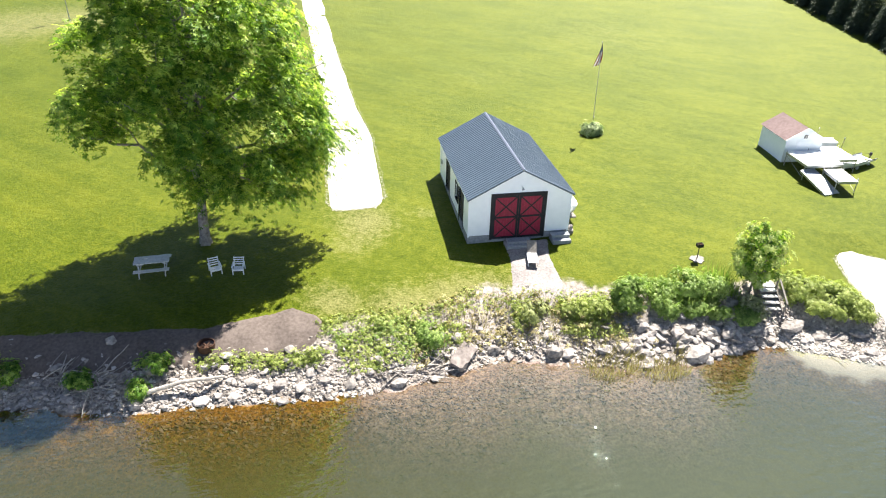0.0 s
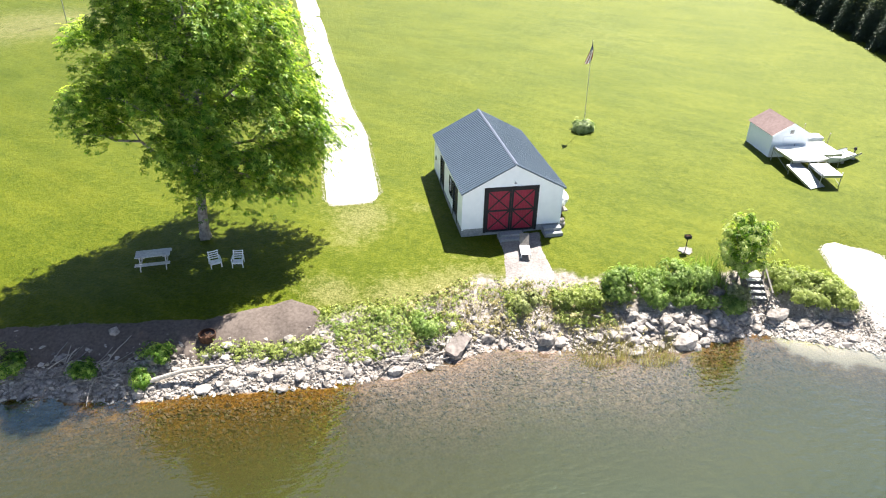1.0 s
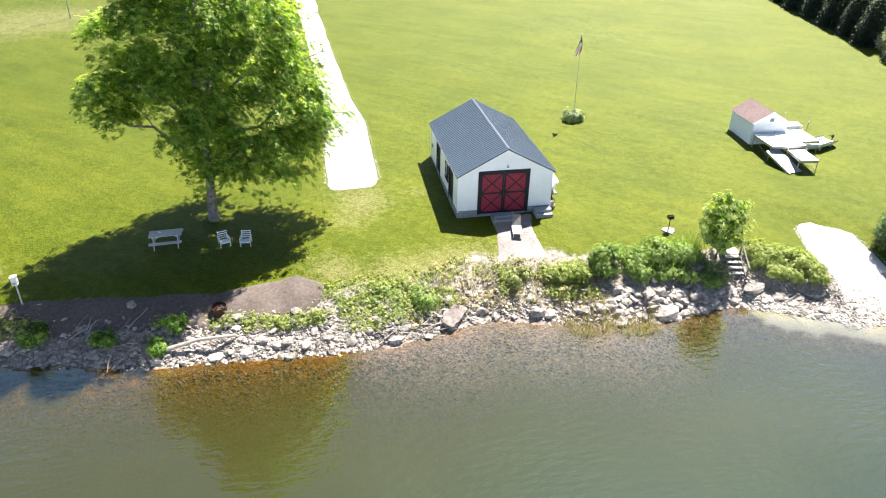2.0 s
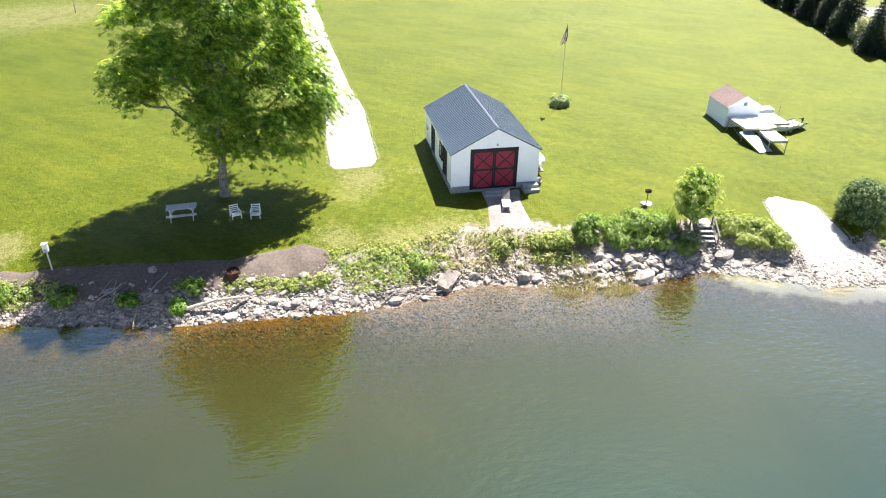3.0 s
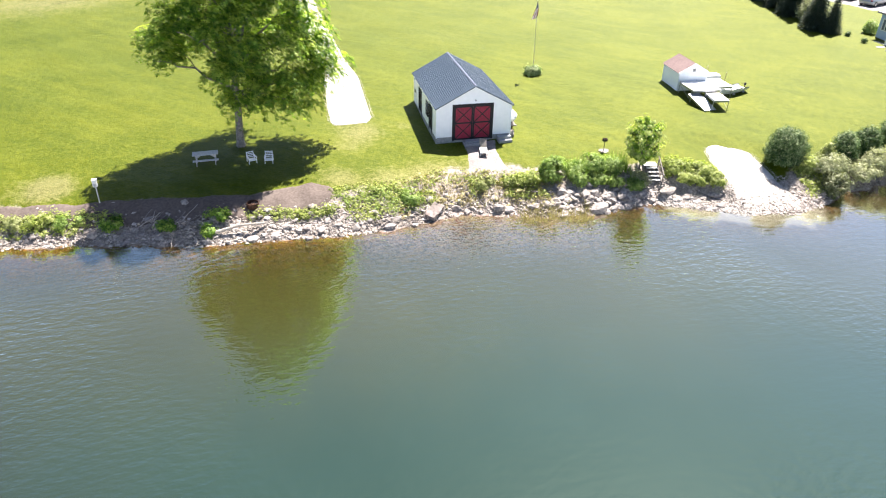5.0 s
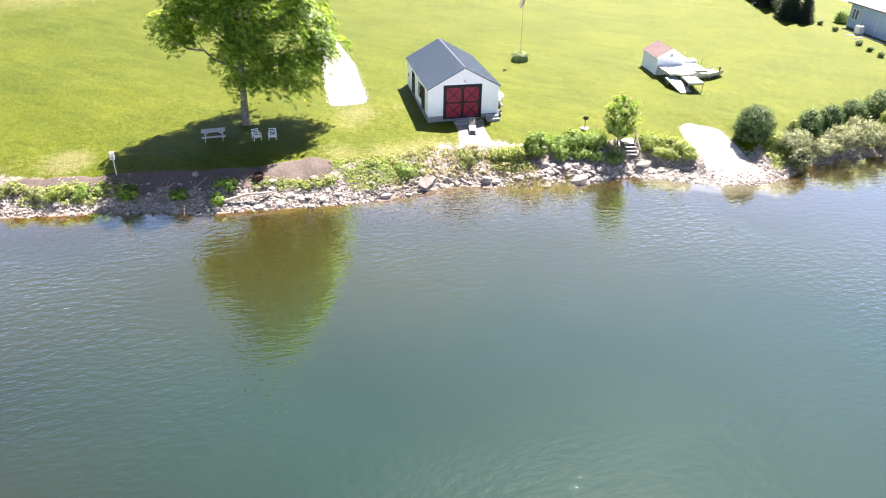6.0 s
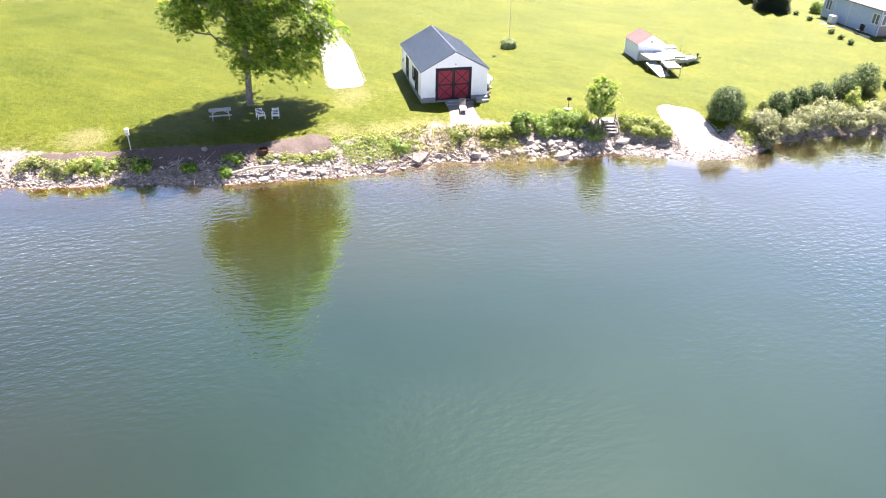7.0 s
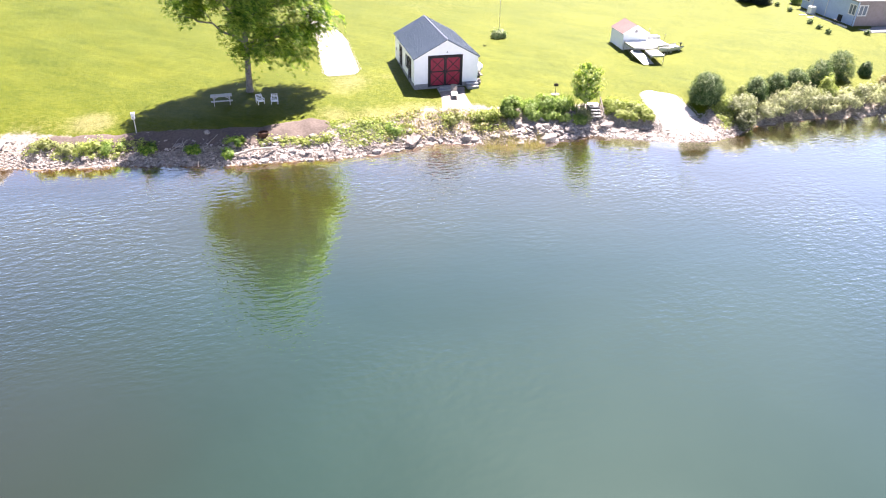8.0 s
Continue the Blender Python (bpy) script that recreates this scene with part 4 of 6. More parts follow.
def lounge_chair():
    t = thing("lounge_chair", "pale grey slatted chaise lounge on the gravel path", "lounge chair", (10.1, 28.3, gz(10.1, 28.3) + 0.05), -11)
    for x in (-0.29, 0.26):
        part("side_rail", box(B(), x, x + 0.035, -1.15, 0.2, 0.27, 0.33, 0.006), PLASTIC, t)
    for x in (-0.28, 0.25):
        for y in (-1.08, 0.08):
            part("leg", box(B(), x, x + 0.04, y, y + 0.05, 0.0, 0.27, 0.004), PLASTIC, t)
    part("seat", box(B(), -0.26, 0.26, -1.14, 0.05, 0.30, 0.35, 0.01), PLASTIC, t, "white sling seat")
    bm = B()
    m = Matrix.Translation((0, 0.05, 0.33)) @ Matrix.Rotation(radians(48), 4, "X")
    box(bm, -0.28, 0.28, 0.0, 0.85, -0.02, 0.03, 0.01, m)
    # a darker grey than the seat's paints the shade on the backrest
    part("backrest", bm, GREY_WOOD, t, "raised backrest with its shade painted as darker grey")
    part("brace", beam(B(), (0, 0.55, 0.02), (0, 0.5, 0.75), 0.04, 0.03), PLASTIC, t)
    return t


def covered_dinghy():
    t = thing("dinghy_on_trailer", "small white dinghy on a trailer beside the boathouse wall", "boat", (13.35, 32.0, gz(13.35, 32.0) - 0.12), 0)
    bm = B()
    rings = []
    for y, w, z0, z1 in ((-1.45, 0.10, 0.95, 1.32), (-1.1, 0.42, 0.72, 1.30), (-0.4, 0.58, 0.58, 1.25), (0.8, 0.6, 0.55, 1.2), (1.5, 0.55, 0.56, 1.18)):
        rings.append([bm.verts.new(p) for p in ((-w, y, z1), (-w * 0.8, y, (z0 + z1) / 2), (0, y, z0), (w * 0.8, y, (z0 + z1) / 2), (w, y, z1), (0, y, z1 + 0.06))])
    for k in range(len(rings) - 1):
        for j in range(6):
            i = (j + 1) % 6
            bm.faces.new((rings[k][j], rings[k][i], rings[k + 1][i], rings[k + 1][j]))
    bm.faces.new(rings[0])
    bm.faces.new(rings[-1][::-1])
    bmesh.ops.recalc_face_normals(bm, faces=bm.faces)
    part("hull", bm, HULL, t, "covered white hull", True)
    part("trailer_frame", box(B(), -0.45, 0.45, -1.1, 1.2, 0.38, 0.46, 0.01), GREY_WOOD, t)
    for x in (-0.5, 0.42):
        w = part("wheel", rod(B(), (x, 0.3, 0.27), (x + 0.13, 0.3, 0.27), 0.27, None, 18), RUBBER, t)
        part("rim", rod(B(), (x - 0.004, 0.3, 0.27), (x + 0.134, 0.3, 0.27), 0.14, None, 14), ALU, w)
    part("jack_leg", rod(B(), (0, -1.05, 0), (0, -1.05, 0.45), 0.03, None, 8), RUST, t)
    return t


# ---- lawn furniture ----
def picnic_table():
    t = thing("picnic_table", "weathered pale wooden picnic table in the tree's shade", "picnic table", (-8.42, 29.62, gz(-8.42, 29.62)), 4)
    for k in range(5):
        part("top_board", box(B(), -0.82, 0.82, -0.36 + 0.147 * k, -0.36 + 0.147 * k + 0.138, 0.71, 0.75, 0.005), TIMBER, t)
    for y in (-0.78, 0.52):
        for k in range(2):
            part("bench_board", box(B(), -0.82, 0.82, y + 0.137 * k, y + 0.137 * k + 0.128, 0.42, 0.455, 0.005), TIMBER, t)
    for x in (-0.6, 0.6):
        for s in (-1, 1):
            part("leg", beam(B(), (x, s * 0.28, 0.71), (x, s * 0.68, 0.0), 0.045, 0.09), TIMBER, t)
        part("cross_bearer", box(B(), x + 0.03, x + 0.07, -0.78, 0.78, 0.33, 0.42), TIMBER, t)
        part("top_cleat", box(B(), x - 0.07, x - 0.03, -0.34, 0.34, 0.62, 0.71), TIMBER, t)
        part("brace", beam(B(), (x, 0, 0.38), (x * 0.25, 0, 0.70), 0.04, 0.08), TIMBER, t)
    return t


def lawn_chair():
    t = thing("lawn_chair", "white slatted garden armchair on shaded grass", "chair", (0, 0, 0), 0, "chairs by the tree")
    for x in (-0.31, 0.26):
        part("leg", box(B(), x, x + 0.05, -0.30, -0.24, 0, 0.60, 0.006), PLASTIC, t)
        part("leg", beam(B(), (x + 0.025, 0.32, 0.0), (x + 0.025, 0.22, 0.60), 0.05, 0.05), PLASTIC, t)
        part("armrest", box(B(), x - 0.02, x + 0.07, -0.34, 0.30, 0.60, 0.63, 0.008), PLASTIC, t)
    for k in range(5):
        part("seat_slat", box(B(), -0.27, 0.27, -0.27 + 0.10 * k, -0.27 + 0.10 * k + 0.055, 0.385 - 0.012 * k, 0.41 - 0.012 * k, 0.004), PLASTIC, t)
    part("seat_rail", box(B(), -0.26, 0.26, -0.285, -0.255, 0.30, 0.385), PLASTIC, t)
    m = Matrix.Translation((0, 0.20, 0.36)) @ Matrix.Rotation(radians(-16), 4, "X")
    for k in range(4):
        part("back_slat", box(B(), -0.29, 0.29, -0.012, 0.012, 0.10 + 0.145 * k, 0.10 + 0.145 * k + 0.065, 0.004, m), PLASTIC, t)
    for x in (-0.27, 0.23):
        part("back_post", box(B(), x, x + 0.04, 0.014, 0.05, 0, 0.62, 0.004, m), PLASTIC, t)
    return t


def fire_ring():
    x, y = -5.5, 24.15
    t = thing("fire_ring", "rusty steel fire ring on the dirt strip", "fire pit", (x, y, gz(x, y) + 0.04))
    bm = B()
    n = 22
    loops = []
    for r, z in ((0.37, -0.05), (0.37, 0.27), (0.345, 0.27), (0.345, -0.03)):
        loops.append([bm.verts.new((r * math.cos(6.2832 * k / n), r * math.sin(6.2832 * k / n), z)) for k in range(n)])
    for a, b in zip(loops, loops[1:]):
        for k in range(n):
            bm.faces.new((a[k], a[(k + 1) % n], b[(k + 1) % n], b[k]))
    bmesh.ops.recalc_face_normals(bm, faces=bm.faces)
    part("ring", bm, RUST, t)
    bm = B()
    bmesh.ops.create_circle(bm, cap_ends=True, segments=20, radius=0.345, matrix=Matrix.Translation((0, 0, 0.02)))
    part("ash", bm, surface("grey_ash", (0.16, 0.15, 0.14), (0.05, 0.045, 0.04), 9, 2, 0.95, 0.02), t)
    for k in range(3):
        a = k * 1.1
        part("charred_log", rod(B(), (-0.25 * math.cos(a), -0.25 * math.sin(a), 0.07), (0.25 * math.cos(a), 0.25 * math.sin(a), 0.12), 0.045, 0.04, 7), RUST, t)
    return t


def grill():
    x, y = 18.62, 27.1
    t = thing("charcoal_grill", "small black park grill on a post", "grill", (x, y, gz(x, y)))
    part("post", rod(B(), (0, 0, 0), (0, 0, 0.85), 0.03, None, 10), BLACK, t)
    bm = B()
    box(bm, -0.19, 0.19, -0.15, 0.15, 0.85, 0.87)
    for a in ((-0.19, -0.175, -0.15, 0.15), (0.175, 0.19, -0.15, 0.15), (-0.175, 0.175, 0.135, 0.15), (-0.175, 0.175, -0.15, -0.135)):
        box(bm, *a, 0.87, 1.06)
    part("firebox", bm, BLACK, t)
    for k in range(9):
        part("grate_bar", rod(B(), (-0.16 + 0.04 * k, -0.13, 1.03), (-0.16 + 0.04 * k, 0.13, 1.03), 0.008, None, 6), RUST, t)
    part("handle", rod(B(), (-0.26, -0.08, 1.0), (-0.19, -0.08, 1.0), 0.012, None, 6), RUST, t)
    p = thing("grill_pad", "round pale gravel pad under the grill", "pad", (x, y - 0.05, gz(x, y - 0.05)))
    bm = B()
    n = 26
    ring = []
    for k in range(n):
        a = 6.2832 * k / n
        r = 0.36 + 0.04 * math.sin(3 * a) + 0.04 * math.sin(7 * a)
        px, py = r * math.cos(a), r * 0.95 * math.sin(a)
        ring.append(bm.verts.new((px, py, gz(x + px, y - 0.05 + py) - gz(x, y - 0.05) + 0.045)))
    low = [bm.verts.new((v.co.x * 1.05, v.co.y * 1.05, v.co.z - 0.1)) for v in ring]
    bm.faces.new(ring)
    for k in range(n):
        bm.faces.new((low[k], low[(k + 1) % n], ring[(k + 1) % n], ring[k]))
    part("gravel", bm, surface("worn_grey_gravel", (0.30, 0.28, 0.26), (0.15, 0.14, 0.125), 12.0, 2.0, 0.95, 0.02), p)
    return t


def flag_pole():
    x, y = 18.95, 43.4
    t = thing("flagpole", "slim white flagpole with a limp striped flag", "flagpole", (x, y, gz(x, y)))
    H = 6.33
    part("pole", rod(B(), (0, 0, -0.1), (-0.1, 0, H), 0.022, 0.013, 12), ALU, t)
    bm = B()
    bmesh.ops.create_icosphere(bm, subdivisions=2, radius=0.035, matrix=Matrix.Translation((-0.1, 0, H + 0.025)))
    part("finial", bm, ALU, t)
    # the limp flag hangs against the pole in folds, blue field at the top
    def hang(u, v):
        fold = math.sin(8.0 * v + 4.0 * u)
        return (-0.10 + 0.10 * u * (1 - u) + 0.12 * u - 0.52 * u * v + 0.03 * fold * u, -0.04 - 0.07 * fold * (0.3 + u), H - 0.04 - 1.28 * u - 0.30 * u * v)

    flag = part("flag_edge", rod(B(), (-0.13, -0.03, H - 0.7), (-0.11, -0.03, H - 0.05), 0.012, None, 6), FLAG_WHITE, t)
    n = 9
    for k in range(n):
        bm = B()
        cols = [[bm.verts.new(hang(0.42 + 0.58 * i / 8, (k + j) / n)) for j in range(2)] for i in range(9)]
        for i in range(8):
            bm.faces.new((cols[i][0], cols[i][1], cols[i + 1][1], cols[i + 1][0]))
        bmesh.ops.solidify(bm, geom=bm.faces[:], thickness=0.006)
        part("flag_stripe", bm, FLAG_RED if k % 2 == 0 else FLAG_WHITE, flag)
    bm = B()
    cols = [[bm.verts.new(hang(0.02 + 0.40 * i / 5, j / 6)) for j in range(7)] for i in range(6)]
    for i in range(5):
        for j in range(6):
            bm.faces.new((cols[i][j], cols[i][j + 1], cols[i + 1][j + 1], cols[i + 1][j]))
    bmesh.ops.solidify(bm, geom=bm.faces[:], thickness=0.006)
    part("flag_field", bm, FLAG_BLUE, flag, "dark blue field of the flag")
    part("halyard", rod(B(), (-0.06, -0.05, 1.2), (-0.13, -0.04, H - 0.1), 0.006, None, 5), FLAG_WHITE, t)
    part("cleat", box(B(), -0.04, 0.03, -0.08, -0.04, 1.15, 1.25), ALU, t)
    return t


def far_pole():
    x, y = -25.5, 81.5
    t = thing("banner_pole", "thin pale pole with a furled banner on the far lawn", "pole", (x, y, gz(x, y)))
    part("pole", rod(B(), (0, 0, -0.1), (0, 0, 7.2), 0.06, 0.04, 10), ALU, t)
    part("furled_banner", rod(B(), (-0.1, 0, 4.6), (-0.08, 0, 6.9), 0.13, 0.08, 9), FLAG_BLUE, t)
    return t


def post_box():
    x, y = -14.4, 25.8
    t = thing("electric_pedestal", "white power box on a grey post at the bank", "utility box", (x, y, gz(x, y)))
    part("post", box(B(), -0.03, 0.03, -0.03, 0.03, -0.1, 1.12, 0.006), TIMBER, t)
    b = part("cabinet", box(B(), -0.12, 0.12, -0.12, 0.12, 1.12, 1.55, 0.015), WHITE_METAL, t, "white metal box")
    part("cover", box(B(), -0.07, 0.07, -0.14, -0.122, 1.18, 1.32, 0.004), ALU, b, "grey outlet cover")
    part("lid", box(B(), -0.14, 0.14, -0.145, 0.13, 1.552, 1.58, 0.006), WHITE_METAL, b)
    return t


def bank_steps():
    x, y = 20.72, 23.25
    t = thing("bank_steps", "grey wooden steps with a handrail down the rocky bank", "steps", (x, y, 0), -10)
    for k in range(4):
        z = 0.93 + 0.17 * k
        part("tread", box(B(), -0.40, 0.40, 0.28 * k, 0.28 * k + 0.26, z, z + 0.05, 0.006), TIMBER, t)
    for s in (-0.44, 0.40):
        part("stringer", beam(B(), (s + 0.02, -0.1, 0.84), (s + 0.02, 1.15, 1.52), 0.04, 0.2), GREY_WOOD, t)
    for p, h in ((-0.1, 0.75), (1.15, 1.4)):
        part("rail_post", box(B(), 0.45, 0.52, p - 0.035, p + 0.035, h - 0.35, h + 0.72, 0.005), GREY_WOOD, t)
    part("handrail", beam(B(), (0.485, -0.2, 1.42), (0.485, 1.3, 2.2), 0.08, 0.04), GREY_WOOD, t)
    part("landing", box(B(), -0.46, 0.46, 1.13, 1.8, 1.50, 1.545, 0.006), TIMBER, t)
    return t


# ---- shed and stored docks ----
def shed():
    at = (29.57, 36.87)
    z = gz(30.8, 38.3)
    t = thing("shed", "small white shed with a faded red shingle roof", "shed", (*at, z), -3.0)
    W, L, E, R = 2.55, 2.95, 1.55, 2.28
    bm = B()
    prism(bm, [(0, 0), (W, 0), (W, E), (W / 2, R), (0, E)], 0, 0.08)
    part("front_wall", bm, SIDING, t)
    bm = B()
    prism(bm, [(0, 0), (W, 0), (W, E), (W / 2, R), (0, E)], L - 0.08, L)
    part("back_wall", bm, SIDING, t)
    for x in (0, W - 0.08):
        part("side_wall", box(B(), x, x + 0.08, 0.08, L - 0.08, 0, E), SIDING, t)
    part("skid", box(B(), -0.02, W + 0.02, 0.1, L - 0.1, -0.2, 0.0), TIMBER, t)
    bm = B()
    for k in range(8):
        box(bm, -0.012, -0.002, 0.02, L - 0.02, 0.15 + 0.18 * k, 0.162 + 0.18 * k)
    part("siding_laps", bm, SIDING, t)
    v = part("gable_vent", box(B(), W / 2 - 0.12, W / 2 + 0.12, -0.03, -0.002, 1.62, 1.86, 0.004), BLACK, t, "small dark gable vent")
    for k in range(4):
        part("louvre", beam(B(), (W / 2 - 0.11, -0.036, 1.65 + 0.055 * k), (W / 2 + 0.11, -0.036, 1.65 + 0.055 * k), 0.012, 0.03), ALU, v)
    door = part("door", box(B(), 0.75, 1.75, -0.035, -0.002, 0.05, 1.45, 0.006), SIDING, t)
    part("door_handle", rod(B(), (1.65, -0.07, 0.8), (1.65, -0.07, 0.95), 0.012, None, 6), BLACK, door)
    ang = math.atan2(R - E, W / 2)
    run = math.hypot(W / 2, R - E) + 0.12
    for side in (-1, 1):
        m = Matrix.Translation((W / 2, 0, R + 0.03)) @ Matrix.Rotation(side * ang, 4, "Y")
        bm = B()
        lo, hi = (0.0, run) if side > 0 else (-run, 0.0)
        box(bm, lo, hi, -0.1, L + 0.1, -0.03, 0.0, 0.0, m)
        roof = part("roof_slope", bm, SHINGLE, t, "faded red-brown shingle slope")
        rows = 8
        for k in range(rows):
            a = run * k / rows
            bm = B()
            x0, x1 = (a, a + run / rows + 0.01) if side > 0 else (-a - run / rows - 0.01, -a)
            tilt = Matrix.Translation(((x0 + x1) / 2, 0, 0.012)) @ Matrix.Rotation(side * 0.08, 4, "Y")
            box(bm, -(x1 - x0) / 2, (x1 - x0) / 2, -0.07, L + 0.11, -0.008, 0.006, 0.0, m @ tilt)
            part("shingle_course", bm, SHINGLE, roof)
        part("barge_board", beam(B(), (W / 2, -0.09, R + 0.01), (W / 2 + side * run * math.cos(ang), -0.09, R + 0.01 - run * math.sin(ang)), 0.035, 0.12), SIDING, t)
    return t


def dock_section(label, at, size, height, turn=0.0, planks=10):
    x, y = at
    z = gz(x, y)
    w, l = size
    t = thing("dock_section", label, "dock", (x, y, z), turn, "stored dock sections")
    for k in range(planks):
        a = -l / 2 + l * k / planks
        part("plank", box(B(), -w / 2, w / 2, a + 0.004, a + l / planks - 0.004, height - 0.035, height, 0.004), DECK, t)
    for s in (-1, 1):
        part("side_beam", box(B(), s * (w / 2 - 0.03) - 0.025, s * (w / 2 - 0.03) + 0.025, -l / 2, l / 2, height - 0.17, height - 0.037), ALU, t)
        part("end_beam", box(B(), -w / 2 + 0.056, w / 2 - 0.056, s * (l / 2 - 0.025) - 0.02, s * (l / 2 - 0.025) + 0.02, height - 0.17, height - 0.037), ALU, t)
        for q in (-1, 1):
            part("leg", rod(B(), (s * (w / 2 + 0.03), q * (l / 2 - 0.15), -0.12), (s * (w / 2 + 0.03), q * (l / 2 - 0.15), height + 0.12), 0.028, None, 8), ALU, t)
        part("cross_brace", rod(B(), (s * (w / 2 + 0.03), -l / 2 + 0.15, 0.1), (s * (w / 2 + 0.03), l / 2 - 0.15, height - 0.2), 0.014, None, 6), ALU, t)
    return t


def gangway():
    a, b = Vector((29.7, 34.5, gz(29.7, 34.5) + 0.68)), Vector((30.1, 32.3, gz(30.1, 32.3) + 0.06))
    t = thing("gangway", "pale gangway with painted blue-grey shade, sloping from under the stored dock to the grass", "gangway", (a.x, a.y, gz(a.x, a.y)), math.degrees(math.atan2(b.x - a.x, a.y - b.y)))
    drop = b.z - a.z
    l = math.hypot(b.x - a.x, b.y - a.y)
    for k in range(7):
        u0, u1 = k / 7, (k + 1) / 7
        part("plank", beam(B(), (0, -l * u0 - 0.004, 0.68 + drop * u0), (0, -l * u1 + 0.004, 0.68 + drop * u1), 1.1, 0.035), RAMP_SHADE, t)
    for s in (-0.53, 0.53):
        part("side_rail", beam(B(), (s, 0, 0.62), (s, -l, 0.62 + drop), 0.04, 0.12), ALU, t)
    return t


def rowing_boat():
    t = thing("rowing_boat", "white aluminium rowing boat with an outboard on the grass", "boat", (34.55, 35.85, gz(34.5, 35.8)), 20)
    bm = B()
    rings = []
    for x, w, z0, z1 in ((-1.75, 0.06, 0.42, 0.74), (-1.35, 0.34, 0.24, 0.70), (-0.6, 0.58, 0.16, 0.64), (0.5, 0.66, 0.14, 0.60), (1.6, 0.60, 0.15, 0.60)):
        o = [(x, -w, z1), (x, -w * 0.85, (z0 + z1) / 2), (x, -w * 0.45, z0), (x, w * 0.45, z0), (x, w * 0.85, (z0 + z1) / 2), (x, w, z1)]
        i = [(x + (0.03 if x < 0 else -0.03), y * 0.93, z + 0.03) for _, y, z in o[::-1]]
        rings.append([bm.verts.new(p) for p in o + i])
    n = len(rings[0])
    for k in range(len(rings) - 1):
        for j in range(n):
            i = (j + 1) % n
            bm.faces.new((rings[k][j], rings[k][i], rings[k + 1][i], rings[k + 1][j]))
    bm.faces.new(rings[0])
    bm.faces.new(rings[-1][::-1])
    bmesh.ops.recalc_face_normals(bm, faces=bm.faces)
    part("hull", bm, HULL, t)
    for x in (-0.7, 0.2, 1.1):
        part("thwart", box(B(), x, x + 0.26, -0.54, 0.54, 0.46, 0.49, 0.004), HULL, t)
    for s in (-1, 1):
        part("rub_rail", beam(B(), (-0.6, s * 0.595, 0.66), (1.6, s * 0.625, 0.62), 0.03, 0.05), RUBBER, t)
    m = part("outboard", box(B(), 1.63, 1.80, -0.08, 0.08, 0.60, 0.86, 0.03), BLACK, t, "black outboard motor")
    part("drive_leg", box(B(), 1.68, 1.76, -0.03, 0.03, 0.10, 0.60, 0.01), BLACK, m)
    part("tiller", rod(B(), (1.65, 0, 0.8), (1.25, 0.05, 0.86), 0.02, None, 6), BLACK, m)
    for y in (-0.3, 0.3):
        part("keel_block", box(B(), -0.2, 0.0, y - 0.06, y + 0.06, -0.02, 0.16), TIMBER, t)
        part("keel_block", box(B(), 1.1, 1.3, y - 0.06, y + 0.06, -0.02, 0.16), TIMBER, t)
    return t


def stored_clutter():
    x, y = 33.35, 38.0
    t = thing("storage_box", "white plastic dock box behind the stored docks", "dock box", (x, y, gz(x, y)), -8)
    part("body", box(B(), -0.66, 0.66, -0.42, 0.42, 0, 0.92, 0.03), HULL, t)
    part("lid", box(B(), -0.69, 0.69, -0.45, 0.45, 0.922, 1.02, 0.02), HULL, t)
    for px, py, h in ((33.65, 39.3, 1.25), (34.75, 38.0, 1.0)):
        s = thing("dock_pole", "pale yellow dock pole standing in the grass", "pole", (px, py, gz(px, py)), 0, "dock poles")
        part("pole", rod(B(), (0, 0, -0.1), (0.12, 0.05, h), 0.03, None, 8), YELLOW, s)
        part("cap", rod(B(), (0.12, 0.05, h), (0.125, 0.052, h + 0.05), 0.038, None, 8), WHITE_METAL, s)
    px, py = 34.4, 38.7
    b = thing("buoy_frame", "orange-tipped wooden frame lying by the dock box", "frame", (px, py, gz(px, py)), 30)
    part("rail", beam(B(), (-0.6, 0, 0.5), (0.6, 0.1, 0.62), 0.06, 0.06), YELLOW, b)
    for q in (-0.5, 0.5):
        part("support", box(B(), q - 0.03, q + 0.03, -0.02, 0.1, -0.05, 0.56), TIMBER, b)


